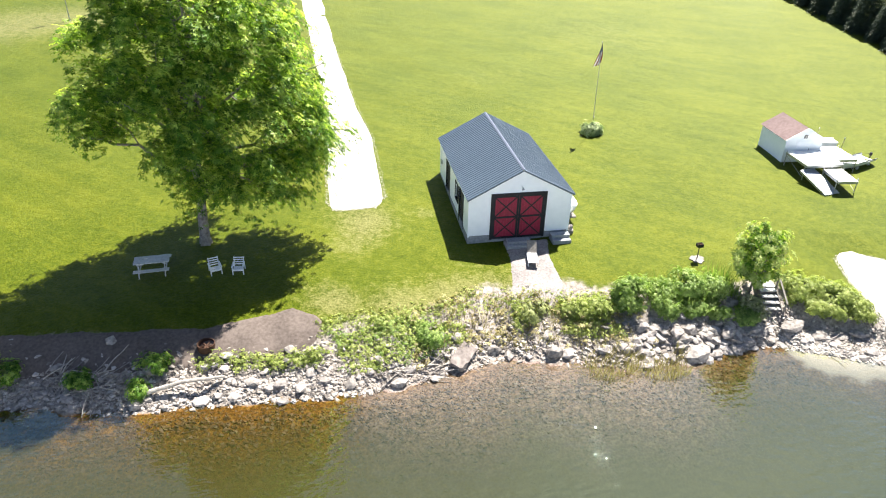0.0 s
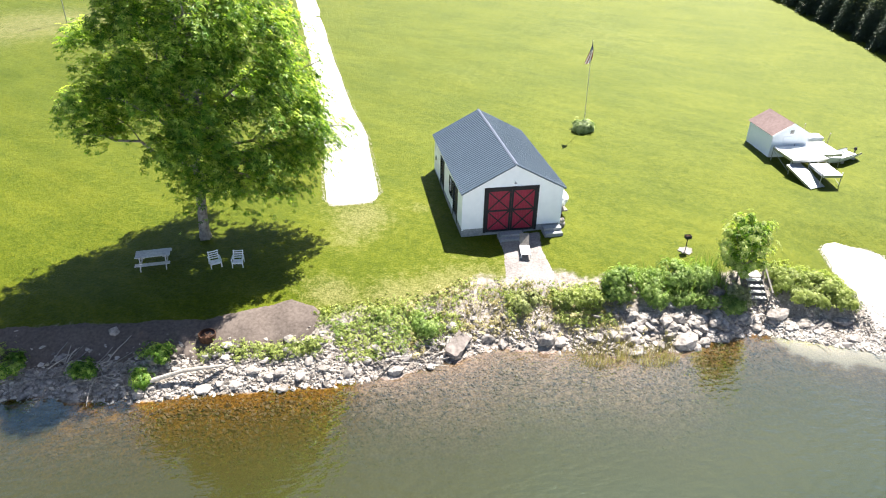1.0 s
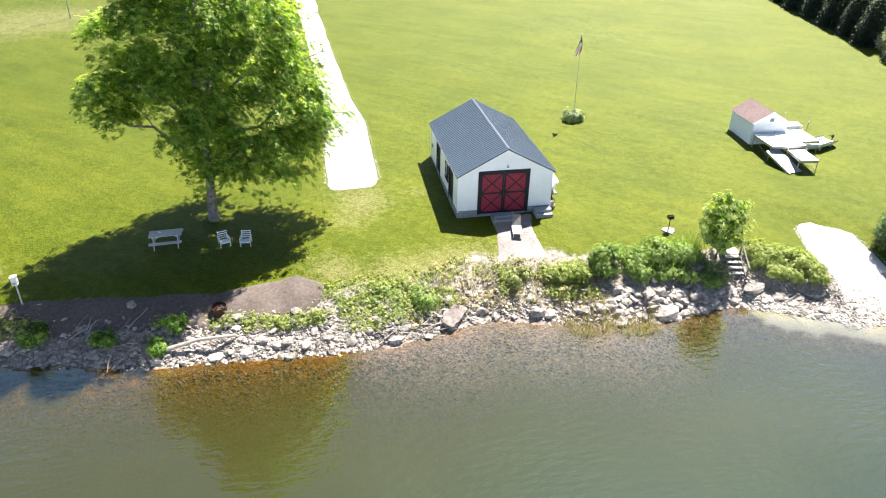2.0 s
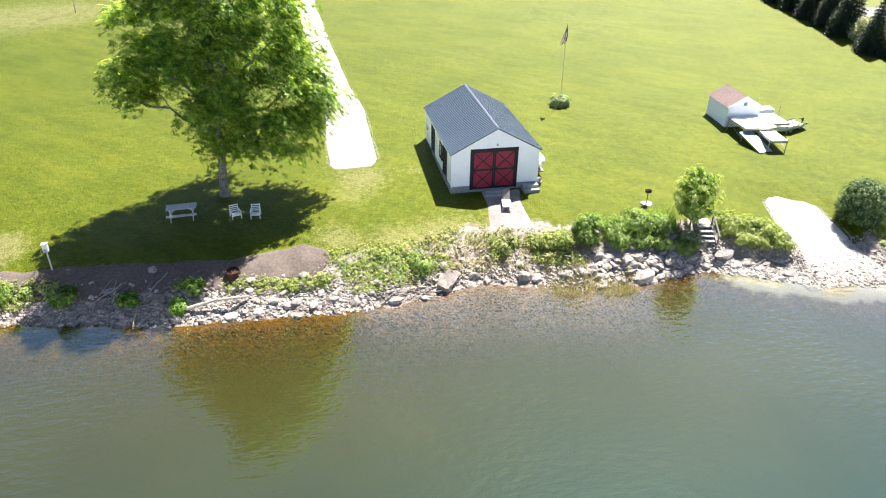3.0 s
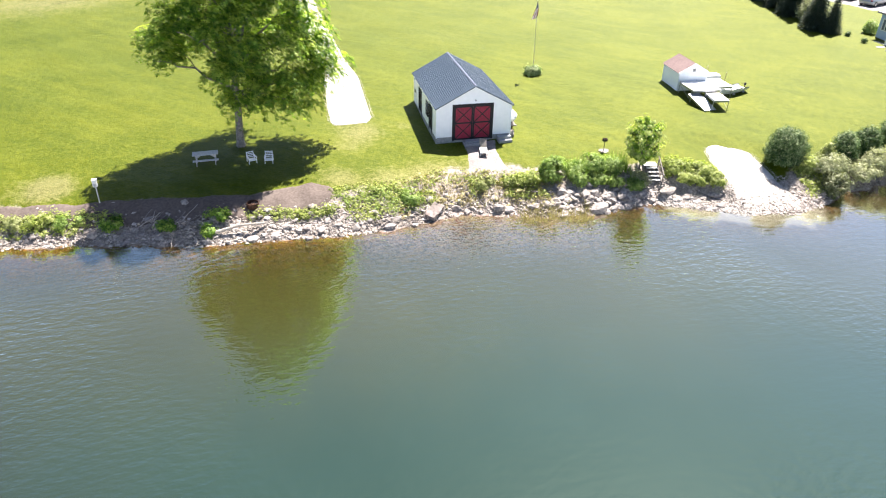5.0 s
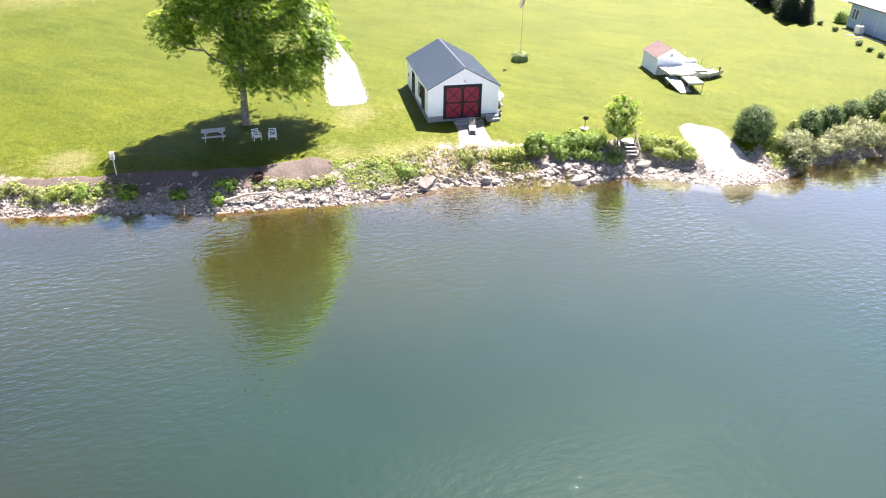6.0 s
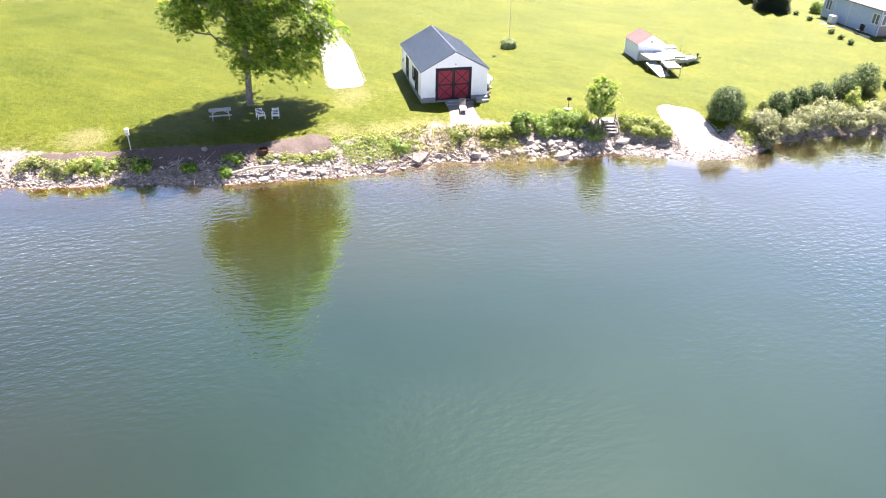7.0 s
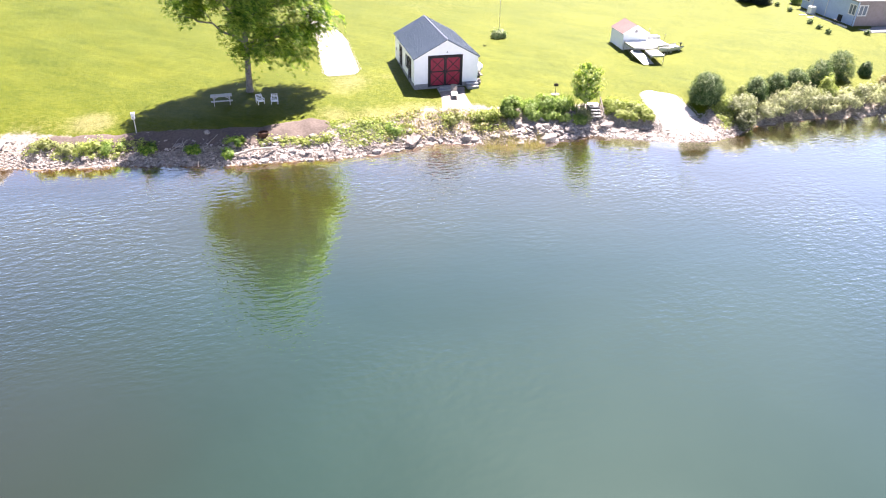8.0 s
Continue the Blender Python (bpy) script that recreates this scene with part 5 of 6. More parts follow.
# ---- neighbour's place ----
def house():
    x, y = 57.4, 38.0
    z = gz(x, y) - 0.05
    t = thing("house", "blue-grey sided house with taupe lake front", "house", (x, y, z), -3)
    W, L, E, R = 11.0, 9.0, 2.75, 4.6
    part("side_wall", box(B(), 0, 0.2, 0.2, L, -0.3, E), BLUE_SIDING, t)
    part("front_wall", box(B(), 0, W, 0, 0.198, -0.3, E), TAN_SIDING, t, "taupe lake-front wall")
    part("back_wall", box(B(), 0.2, W, L - 0.2, L, -0.3, E), BLUE_SIDING, t)
    part("side_wall", box(B(), W - 0.2, W, 0.2, L - 0.2, -0.3, E), BLUE_SIDING, t)
    bm = B()
    bm2 = B()
    for k in range(14):
        box(bm, -0.015, -0.002, 0.0, L, 0.1 + 0.19 * k, 0.112 + 0.19 * k)
        box(bm2, 0, W, -0.015, -0.002, 0.1 + 0.19 * k, 0.112 + 0.19 * k)
    part("siding_laps", bm, BLUE_SIDING, t)
    part("siding_laps", bm2, TAN_SIDING, t)
    part("corner_board", box(B(), -0.03, 0.09, -0.03, 0.09, -0.2, E, 0.006), BLUE_SIDING, t)
    for yy in (4.6, 7.0):
        part("downspout", box(B(), -0.09, -0.02, yy, yy + 0.07, 0, E), WHITE_METAL, t)

    def window(a0, a1, z0, z1, side):
        if side:
            f = lambda p0, p1, q0, q1, d0, d1: box(B(), -d1, -d0, p0, p1, q0, q1)
        else:
            f = lambda p0, p1, q0, q1, d0, d1: box(B(), p0, p1, -d1, -d0, q0, q1)
        w = part("window", f(a0, a1, z0, z1, 0.003, 0.02), PALE_GLASS, t, "white framed double window")
        mid = (a0 + a1) / 2
        for p0, p1, q0, q1 in ((a0 - 0.1, a0, z0 - 0.1, z1 + 0.1), (a1, a1 + 0.1, z0 - 0.1, z1 + 0.1), (a0, a1, z1, z1 + 0.1), (a0, a1, z0 - 0.1, z0), (mid - 0.05, mid + 0.05, z0, z1)):
            part("window_frame", f(p0, p1, q0, q1, 0.018, 0.05), WHITE_METAL, w)

    window(0.22, 1.12, 1.2, 2.15, True)
    window(0.25, 1.15, 1.2, 2.15, False)
    window(7.7, 8.5, 1.1, 2.1, True)
    window(4.2, 6.0, 0.9, 2.2, False)
    bm = B()
    ov = 0.35
    v = [(-ov, -ov, E), (W + ov, -ov, E), (W + ov, L + ov, E), (-ov, L + ov, E), (L / 2, L / 2, R), (W - L / 2, L / 2, R)]
    v = [bm.verts.new(p) for p in v]
    low = [bm.verts.new((p.co.x, p.co.y, E - 0.14)) for p in v[:4]]
    for f in ((0, 1, 5, 4), (1, 2, 5), (2, 3, 4, 5), (3, 0, 4)):
        bm.faces.new([v[k] for k in f])
    for k in range(4):
        bm.faces.new((v[k], low[k], low[(k + 1) % 4], v[(k + 1) % 4]))
    bm.faces.new(low[::-1])
    bmesh.ops.recalc_face_normals(bm, faces=bm.faces)
    part("roof", bm, HOUSE_ROOF, t, "low hipped roof of weathered grey shingles")
    tank = thing("water_tote", "white cube-shaped water tote beside the blue-grey wall", "tank", (56.55, 43.6, gz(56.55, 43.6)))
    part("body", box(B(), -0.36, 0.36, -0.36, 0.36, 0.1, 0.88, 0.06), WHITE_METAL, tank)
    part("cap", rod(B(), (0, 0, 0.88), (0, 0, 0.94), 0.10, None, 14), BLACK, tank)
    part("pallet", box(B(), -0.38, 0.38, -0.38, 0.38, -0.05, 0.098, 0.01), TIMBER, tank)
    g = thing("patio_set", "dark folded patio furniture against the house corner", "furniture", (56.4, 39.3, gz(56.4, 39.3)))
    part("seat", box(B(), -0.3, 0.3, -0.3, 0.3, 0.35, 0.42, 0.01), BLACK, g)
    part("back", box(B(), 0.2, 0.28, -0.3, 0.3, 0.42, 0.95, 0.01), BLACK, g)
    for a in (-0.27, 0.23):
        for b in (-0.27, 0.23):
            part("leg", box(B(), a, a + 0.04, b, b + 0.04, -0.03, 0.35), BLACK, g)
    d = thing("patio", "pale stone patio slab below the house", "patio", (60.5, 36.2, gz(60.5, 36.2)), -3)
    part("slab", box(B(), -3.2, 5, -0.9, 1.4, -0.3, 0.10, 0.02), CONCRETE, d)
    ln = thing("edging", "pale stone edging strip along the house wall", "edging", (56.4, 41.5, gz(56.4, 41.5)), -3)
    for k in range(11):
        part("stone", box(B(), -0.12, 0.12, -4.0 + 0.75 * k, -4.0 + 0.75 * k + 0.7, -0.25, 0.07, 0.02), GRAVEL, ln)
    return t


def car(label, at, turn, paint):
    x, y = at
    t = thing("car", label, "car", (x, y, gz(x, y) + 0.05), turn, "cars on the drive")
    bm = B()
    rings = []
    for px, w, z0, z1 in ((-2.2, 0.78, 0.45, 0.72), (-2.05, 0.88, 0.28, 0.92), (-1.0, 0.90, 0.25, 1.0), (0.6, 0.90, 0.25, 1.0), (1.9, 0.88, 0.28, 0.86), (2.2, 0.74, 0.42, 0.68)):
        rings.append([bm.verts.new((px, y, z)) for y, z in ((-w, z0), (-w * 1.02, (z0 + z1) / 2), (-w * 0.93, z1), (w * 0.93, z1), (w * 1.02, (z0 + z1) / 2), (w, z0))])
    for a, b in zip(rings, rings[1:]):
        for j in range(6):
            i = (j + 1) % 6
            bm.faces.new((a[j], a[i], b[i], b[j]))
    bm.faces.new(rings[0])
    bm.faces.new(rings[-1][::-1])
    bmesh.ops.recalc_face_normals(bm, faces=bm.faces)
    part("body", bm, paint, t, "", True)
    bm = B()
    low = [bm.verts.new(p) for p in ((-1.85, -0.8, 0.98), (1.0, -0.8, 0.98), (1.0, 0.8, 0.98), (-1.85, 0.8, 0.98))]
    top = [bm.verts.new(p) for p in ((-1.35, -0.62, 1.45), (0.25, -0.62, 1.45), (0.25, 0.62, 1.45), (-1.35, 0.62, 1.45))]
    for k in range(4):
        bm.faces.new((low[k], low[(k + 1) % 4], top[(k + 1) % 4], top[k]))
    bm.faces.new(top)
    part("cabin_glass", bm, DARK_GLASS, t)
    part("roof", box(B(), -1.38, 0.28, -0.64, 0.64, 1.452, 1.49, 0.015), paint, t)
    for px in (-1.4, 1.35):
        for s in (-1, 1):
            w = part("wheel", rod(B(), (px, s * 0.72, 0.31), (px, s * 0.92, 0.31), 0.32, None, 18), RUBBER, t)
            part("rim", rod(B(), (px, s * 0.8, 0.31), (px, s * 0.93, 0.31), 0.18, None, 12), ALU, w)
    for s in (-1, 1):
        part("headlight", box(B(), 2.08, 2.2, s * 0.62 - 0.14, s * 0.62 + 0.14, 0.62, 0.74, 0.02), WHITE_METAL, t)
        part("tail_light", box(B(), -2.2, -2.08, s * 0.66 - 0.12, s * 0.66 + 0.12, 0.66, 0.84, 0.02), FLAG_RED, t)
    return t


def left_dock():
    x, y = -24.1, 24.7
    t = thing("pier", "white plank pier lying over the rocky shore", "dock", (x, y, 0.0), -8)
    for k in range(14):
        part("plank", box(B(), -0.62, 0.62, -2.4 + 0.3 * k, -2.4 + 0.3 * k + 0.285, 0.83 + 0.02 * k, 0.87 + 0.02 * k, 0.005), DECK, t)
    for s in (-0.55, 0.5):
        part("beam", beam(B(), (s, -2.4, 0.71), (s, 1.8, 0.99), 0.06, 0.18), TIMBER, t)
        for q, h in ((-2.2, 0.85), (0.0, 1.0)):
            part("post", rod(B(), (s + 0.02, q, -1.2), (s + 0.02, q, h + 0.25), 0.06, None, 9), TIMBER, t)
    return t


# ---- placing: boathouse and lawn ----
boathouse()
block_steps()
lounge_chair().scale = (0.88, 0.8, 0.78)
dinghy = covered_dinghy()
dinghy.scale = (0.75, 0.75, 0.92)
dinghy.location.x, dinghy.location.z = 13.12, dinghy.location.z + 0.12
big_tree()
table = picnic_table()
table.scale = (0.98, 0.98, 0.84)
first = lawn_chair()
first.matrix_world = pose(-5.5, 29.1, gz(-5.5, 29.1), 0, 0, 18) @ Matrix.Diagonal((0.88, 0.88, 0.72, 1))
copy_thing(first, pose(-4.4, 29.0, gz(-4.4, 29.0), 0, 0, -4))
fire_ring()
grill().scale = (0.8, 0.8, 0.86)
flag_pole()
VARIEGATED = leaf_material("variegated_leaves", (0.10, 0.16, 0.05), (0.28, 0.36, 0.15), (0.66, 0.69, 0.45), 0.4)
bush("flagpole_shrub", "round variegated hosta clump at the flagpole's foot", (18.9, 43.25), (0.66, 0.58, 0.72), 260, 9, 0.09, 0.26, VARIEGATED, 31, 0.0, 3, category="shrub")
far_pole()
post_box()
bank_steps()
left_dock()

# ---- placing: shed and stored docks ----
shed()
dock_section("white dock section stored on metal legs beside the shed", (30.75, 35.4), (2.45, 2.35), 0.97, -2)
dock_section("white dock section stored behind the first, by the boat", (32.85, 36.1), (1.5, 2.2), 0.92, -2, 9)
dock_section("narrow white dock section standing on the grass", (31.05, 33.2), (1.2, 1.9), 0.80, -8, 8)
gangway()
boat = rowing_boat()
boat.scale = (0.92, 0.90, 0.85)
boat.location.x -= 0.3
stored_clutter()

# ---- placing: neighbour ----
house()
car("black car parked on the far drive", (69.6, 64.6), 25, CAR_BLACK)
car("silver car parked on the far drive", (69.4, 60.6), 22, CAR_SILVER)
strip("asphalt_drive", np.arange(57.5, 70.0, 0.6), curve((57, 66.5), (62, 65.0), (70, 63)), curve((57, 95), (70, 95)), ASPHALT, "pale worn asphalt drive beside the neighbour's house", "drive", True, 0.05, 20)
for k, (x, y, h, r) in enumerate(((53.6, 51.2, 5.6, 1.75), (54.4, 49.6, 3.9, 1.25), (55.6, 57.4, 7.2, 2.3), (56.6, 61.2, 6.8, 2.2), (57.4, 65.2, 7.6, 2.4), (58.2, 69.4, 7.0, 2.3), (59.2, 73.8, 7.8, 2.5), (60.4, 78.4, 7.4, 2.4), (61.4, 83.4, 8.0, 2.6))):
    spruce_tree((x, y), h, r, 60 + k)
bush("deciduous_bush", "grey-green bush between the dark spruces", (55.2, 54.3), (1.3, 1.2, 2.6), 260, 9, 0.16, 0.22, WILLOW, 71, 0.3)
for k, (x, y) in enumerate(((55.4, 48.0), (54.9, 45.1), (53.7, 40.1), (53.3, 38.1), (52.8, 36.2), (56.9, 35.2))):
    bush("low_shrub", "small dark round shrub in the lawn", (x, y), (0.28, 0.28, 0.45), 60, 8, 0.07, 0.13, BUSH, 80 + k, 0.0, 3, "row of small shrubs", "shrub")

bush("garden_shrub", "leafy dark garden shrub beside the house corner", (58.4, 48.3), (0.75, 0.7, 1.2), 170, 9, 0.13, 0.2, SHRUB, 88, 0.35)
for k, (x, y) in enumerate(((55.2, 43.2), (55.3, 42.1))):
    paver = part("paving_stone", box(B(), -0.42, 0.42, -0.17, 0.17, -0.12, 0.07, 0.03), GRAVEL)
    paver.matrix_world = pose(x, y, gz(x, y), 0, 0, -8 + 12 * k)
    tagged(paver, "flat pale paving stone lying in the lawn", "paving stone", "lawn paving stones")

# ---- placing: bank plants ----
sapling("sapling", "young leafy tree beside the bank steps", (20.05, 24.35), 3.7, 7)
bush("bank_bush", "bright green bush on the stony bank", (13.65, 24.2), (0.85, 0.8, 1.5), 330, 10, 0.13, 0.19, SHRUB, 11, 0.3)
for k, (x, y, rx, h, s) in enumerate(((15.4, 24.5, 0.7, 0.6, 12), (16.7, 24.5, 0.95, 1.0, 13), (18.2, 24.4, 0.9, 0.9, 14), (19.45, 23.2, 0.5, 0.85, 15))):
    bush("bank_bush", "dense green reeds and shrubs on the bank", (x, y), (rx, 0.85, h * 1.1), 270, 9, 0.11, 0.17, SHRUB if k < 3 else WILLOW, s, 0.45, lumps=1.7)
for x, y, rx, h, s in ((22.6, 24.1, 0.9, 0.36, 16), (23.8, 23.6, 0.9, 0.33, 17), (24.6, 23.0, 0.6, 0.26, 18), (23.3, 23.2, 0.9, 0.28, 19)):
    bush("bank_bush", "yellow-green leafy bush above the rocks", (x, y), (rx, 0.9, h * 1.15), 210, 9, 0.11, 0.17, WEED, s, 0.42, lumps=2.0)
for x, y, rx, h, s in ((23.6, 22.8, 0.6, 0.2, 161), (24.6, 22.45, 0.45, 0.2, 162), (22.4, 23.4, 0.6, 0.28, 163)):
    bush("bank_bush", "low yellow-green bush creeping down the rocks", (x, y), (rx, 0.75, h * 1.15), 150, 9, 0.11, 0.17, WEED, s, 0.42, lumps=2.0)
for x, y, rx, h, s in ((15.4, 23.7, 0.6, 0.4, 164), (16.7, 23.7, 0.7, 0.5, 165), (18.0, 23.6, 0.65, 0.55, 166), (19.2, 23.1, 0.5, 0.6, 167)):
    bush("bank_bush", "low green shrub growing over the boulders", (x, y), (rx, 0.6, h), 190, 9, 0.12, 0.19, SHRUB, s, 0.25)
bush("round_bush", "large round dark green bush beside the boat launch", (30.65, 23.55), (1.35, 1.35, 2.4), 2600, 9, 0.09, 0.105, BUSH, 21, 0.0, 6, lumps=0.35, base=-0.9)
bush("bank_bush", "small bright green bush by the round bush", (31.7, 22.2), (0.5, 0.5, 0.8), 130, 9, 0.12, 0.2, WEED, 22, 0.2)
bush("water_shrub", "grey-green shrub leaning over the water's edge", (32.55, 20.35), (0.85, 0.8, 1.6), 460, 9, 0.11, 0.14, DUSKY, 23, 0.2, lumps=1.4)
bush("water_shrub", "pale willow shrub on the bank", (33.0, 21.9), (1.1, 1.0, 1.7), 380, 9, 0.13, 0.15, WILLOW, 24, 0.35, lumps=1.7)
bush("bank_bush", "upright light green sapling among willow shrubs", (33.5, 22.9), (0.4, 0.4, 1.9), 130, 9, 0.12, 0.18, OLIVE, 36, 0.35)
for k, (x, y, rx, h) in enumerate(((35.5, 23.6, 0.86, 2.05), (37.9, 24.2, 0.80, 2.0), (40.4, 24.9, 0.95, 1.9), (42.9, 25.2, 1.05, 2.3), (46.2, 26.5, 1.2, 2.5), (49.3, 26.6, 0.45, 1.1))):
    bush("round_bush", "clipped dark green bush in the shoreline row", (x, y), (rx * 1.06, rx * 1.06, h), 1100, 9, 0.09, 0.11, BUSH, 25 + k, 0.05, 5, "row of shoreline bushes", lumps=0.5, base=-0.5)
for k, (x, y, rx, h) in enumerate(((35.6, 21.5, 0.8, 1.2), (37.3, 21.9, 1.3, 2.1), (39.3, 22.2, 1.4, 2.6), (41.3, 21.7, 1.2, 1.8), (43.4, 21.7, 1.1, 1.7), (45.4, 22.0, 1.3, 2.2), (47.9, 22.2, 1.4, 1.9))):
    bush("water_shrub", "pale grey-green willow shrub along the shore", (x, y), (rx, 1.1, h), 460, 9, 0.12, 0.15, WILLOW, 40 + k, 0.5, 12, "shoreline willows", base=0.45, lumps=1.7)
bush("bank_bush", "bright yellow-green bush between the willows", (42.6, 23.2), (0.85, 0.7, 2.0), 200, 9, 0.13, 0.18, WEED, 38, 0.5)
# the dark maple leaves paint the tree's shade onto the bushes below it
for k, (x, y, rx, h) in enumerate(((-10.5, 23.4, 0.5, 0.3), (-13.5, 24.0, 0.6, 0.45), (-15.9, 24.6, 0.8, 0.65), (-17.3, 24.7, 0.9, 0.5), (-19.0, 25.0, 0.9, 0.5), (-20.6, 25.3, 0.9, 0.5), (-8.1, 22.5, 0.4, 0.4), (-7.6, 23.4, 0.6, 0.5))):
    bush("bank_bush", "low yellow-green weeds on the stony bank, some darkened with painted tree shade", (x, y), (rx, 0.6, h), 150, 8, 0.11, 0.17, (MAPLE, MAPLE, SHRUB, WEED, OLIVE, OLIVE, MAPLE, MAPLE)[k], 50 + k, 0.4, lumps=1.6)
bush("dry_shrub", "brown twiggy shrub at the end of the willow row", (50.2, 24.6), (0.8, 0.7, 1.5), 170, 8, 0.14, 0.2, STRAW, 39, 0.4)
ground_cover("weeds", "yellow-green creeping weeds over the bank", "weeds", -0.5, 5.8, 0.9, 3.2, 560, 9, (0.13, 0.13, 0.05), 0.13, WEED, 90, 0.20, 0.06)
ground_cover("weeds", "green leafy weeds in patches on the bank", "weeds", -0.3, 5.0, 0.9, 2.8, 130, 9, (0.12, 0.12, 0.06), 0.14, SHRUB, 97, 0.22, 0.10)
ground_cover("weeds", "olive weeds along the bank's edge", "weeds", 8.2, 13.4, 1.2, 3.2, 430, 9, (0.12, 0.12, 0.06), 0.14, WEED, 91, 0.26, 0.10)
ground_cover("weeds", "sparse yellow-green weeds along the lawn's edge", "weeds", -0.8, 13.5, 2.4, 3.7, 270, 8, (0.14, 0.14, 0.04), 0.15, WEED, 98, 0.14, 0.04)
ground_cover("dry_weeds", "dry straw-coloured stalks among the stones", "weeds", 3.0, 14.5, 0.6, 3.4, 190, 7, (0.12, 0.12, 0.08), 0.2, STRAW, 92, -0.05, 0.15)
for x, y, rx, h, sd in ((9.2, 24.5, 0.6, 0.35, 111), (10.5, 24.3, 0.8, 0.5, 112), (11.9, 24.0, 0.9, 0.75, 113), (4.2, 23.9, 0.6, 0.4, 115)):
    bush("bank_bush", "low olive-green bush on the stony bank", (x, y), (rx, 0.7, h), 150, 9, 0.12, 0.17, (WEED if x > 10 else OLIVE) if x > 5 else SHRUB, sd, 0.4, lumps=1.8)
ground_cover("weeds", "low green weeds by the dirt strip", "weeds", -6.0, -0.3, 1.25, 1.85, 230, 9, (0.1, 0.1, 0.06), 0.14, WEED, 93, 0.12)
ground_cover("weeds", "sparse weeds on the shaded bank", "weeds", -22, -13.2, 0.7, 2.0, 300, 8, (0.12, 0.12, 0.07), 0.17, WEED, 94, 0.12)
ground_cover("weeds", "green weeds along the foot of the round bushes", "weeds", 30.6, 34.5, 0.9, 3.2, 420, 9, (0.13, 0.13, 0.06), 0.18, WEED, 99, -0.2, 0.10)
ground_cover("weeds", "grey-green undergrowth below the willow shrubs", "weeds", 34.0, 50.5, 1.3, 2.9, 700, 9, (0.15, 0.15, 0.09), 0.2, WILLOW, 100, -0.3, 0.16)
stalks("dry_reeds", "dry straw reeds standing at the water's edge", "reeds", 10.8, 15.4, -0.9, 0.4, 900, 0.5, STRAW, 95)
stalks("dry_reeds", "dry stalks among the stones of the bank", "reeds", 4.5, 13.5, 0.5, 3.2, 1300, 0.4, STRAW, 96)
stalks("reeds", "tall green reeds standing among the bank shrubs", "reeds", 15.0, 19.4, 2.0, 3.5, 800, 1.0, SHRUB, 101, 0.022)


# ---- stones ----
def stone_mesh(seed, points, flat):
    """A broken stone: the hull of points on a squashed ball, its edges slightly worn."""
    rng = np.random.default_rng(seed)
    p = rng.normal(size=(points, 3))
    p /= np.linalg.norm(p, axis=1, keepdims=True)
    p *= rng.uniform(0.8, 1.0, (points, 1)) * np.array([1, 1, flat])
    bm = B()
    for v in p:
        bm.verts.new(v)
    bmesh.ops.convex_hull(bm, input=bm.verts)
    bmesh.ops.delete(bm, geom=[v for v in bm.verts if not v.link_faces], context="VERTS")
    bmesh.ops.recalc_face_normals(bm, faces=bm.faces)
    me = bpy.data.meshes.new("stone")
    bm.to_mesh(me)
    bm.free()
    me.materials.append(STONE)
    return me


STONES = [stone_mesh(200 + k, 26, f) for k, f in enumerate((0.5, 0.55, 0.6, 0.65, 0.7, 0.5, 0.6, 0.75, 0.45, 0.62))]

# large boulders: x, y, half length, mesh, turn
BOULDERS = [(16.1, 21.55, 0.8, 0, 15), (9.6, 22.55, 0.5, 3, 0), (10.25, 22.5, 0.42, 7, 40), (11.9, 22.3, 0.45, 1, 0), (12.9, 22.05, 0.36, 4, 0), (18.0, 22.5, 0.55, 2, 30), (18.9, 22.6, 0.6, 5, 70), (18.2, 21.7, 0.42, 6, 20),
            (14.6, 23.0, 0.5, 8, 10), (15.4, 22.5, 0.5, 9, 60), (16.2, 22.7, 0.46, 3, 90), (17.0, 22.4, 0.4, 4, 30), (14.2, 22.4, 0.38, 2, 10), (-2.4, 22.3, 0.42, 1, 30), (-1.6, 22.0, 0.4, 5, 70), (-0.6, 22.1, 0.36, 8, 0),
            (-5.6, 22.0, 0.5, 8, 20), (2.5, 21.7, 0.42, 0, 0), (6.9, 23.2, 0.42, 6, 0), (7.6, 22.9, 0.4, 9, 80), (24.2, 20.5, 0.45, 1, 0), (-14.6, 23.6, 0.42, 4, 0), (-17.8, 24.0, 0.4, 2, 50), (-5.55, 23.35, 0.3, 3, 0), (-5.1, 23.3, 0.26, 1, 40)]
for x, y, r, k, turn in BOULDERS:
    ob = new("boulder", STONES[k])
    ob.matrix_world = pose(x, y, max(gz(x, y), -0.12) + 0.12 * r, 4, -3, turn) @ Matrix.Diagonal((r, r * 0.72, r * 0.85, 1))
    tagged(ob, "large pale grey boulder at the water's edge", "boulder", "shore boulders")
# flat ledges below the bank steps: x, y, half length, mesh, turn
for x, y, r, k, turn in ((21.3, 22.35, 0.75, 0, 10), (22.35, 22.0, 0.9, 5, -14), (23.4, 21.75, 0.7, 8, 5), (21.7, 21.75, 0.55, 1, 30), (24.35, 21.55, 0.6, 0, -20), (22.9, 21.35, 0.5, 8, 40)):
    ob = new("ledge_stone", STONES[k])
    ob.matrix_world = pose(x, y, gz(x, y) + 0.05, 7, -2, turn) @ Matrix.Diagonal((r, r * 0.6, r * 0.38, 1))
    tagged(ob, "broad flat pale stone ledge at the foot of the steps", "stone", "flat shore ledges")
bm = box(B(), -0.72, 0.72, -0.34, 0.34, -0.12, 0.12)
bmesh.ops.subdivide_edges(bm, edges=bm.edges[:], cuts=4, use_grid_fill=True)
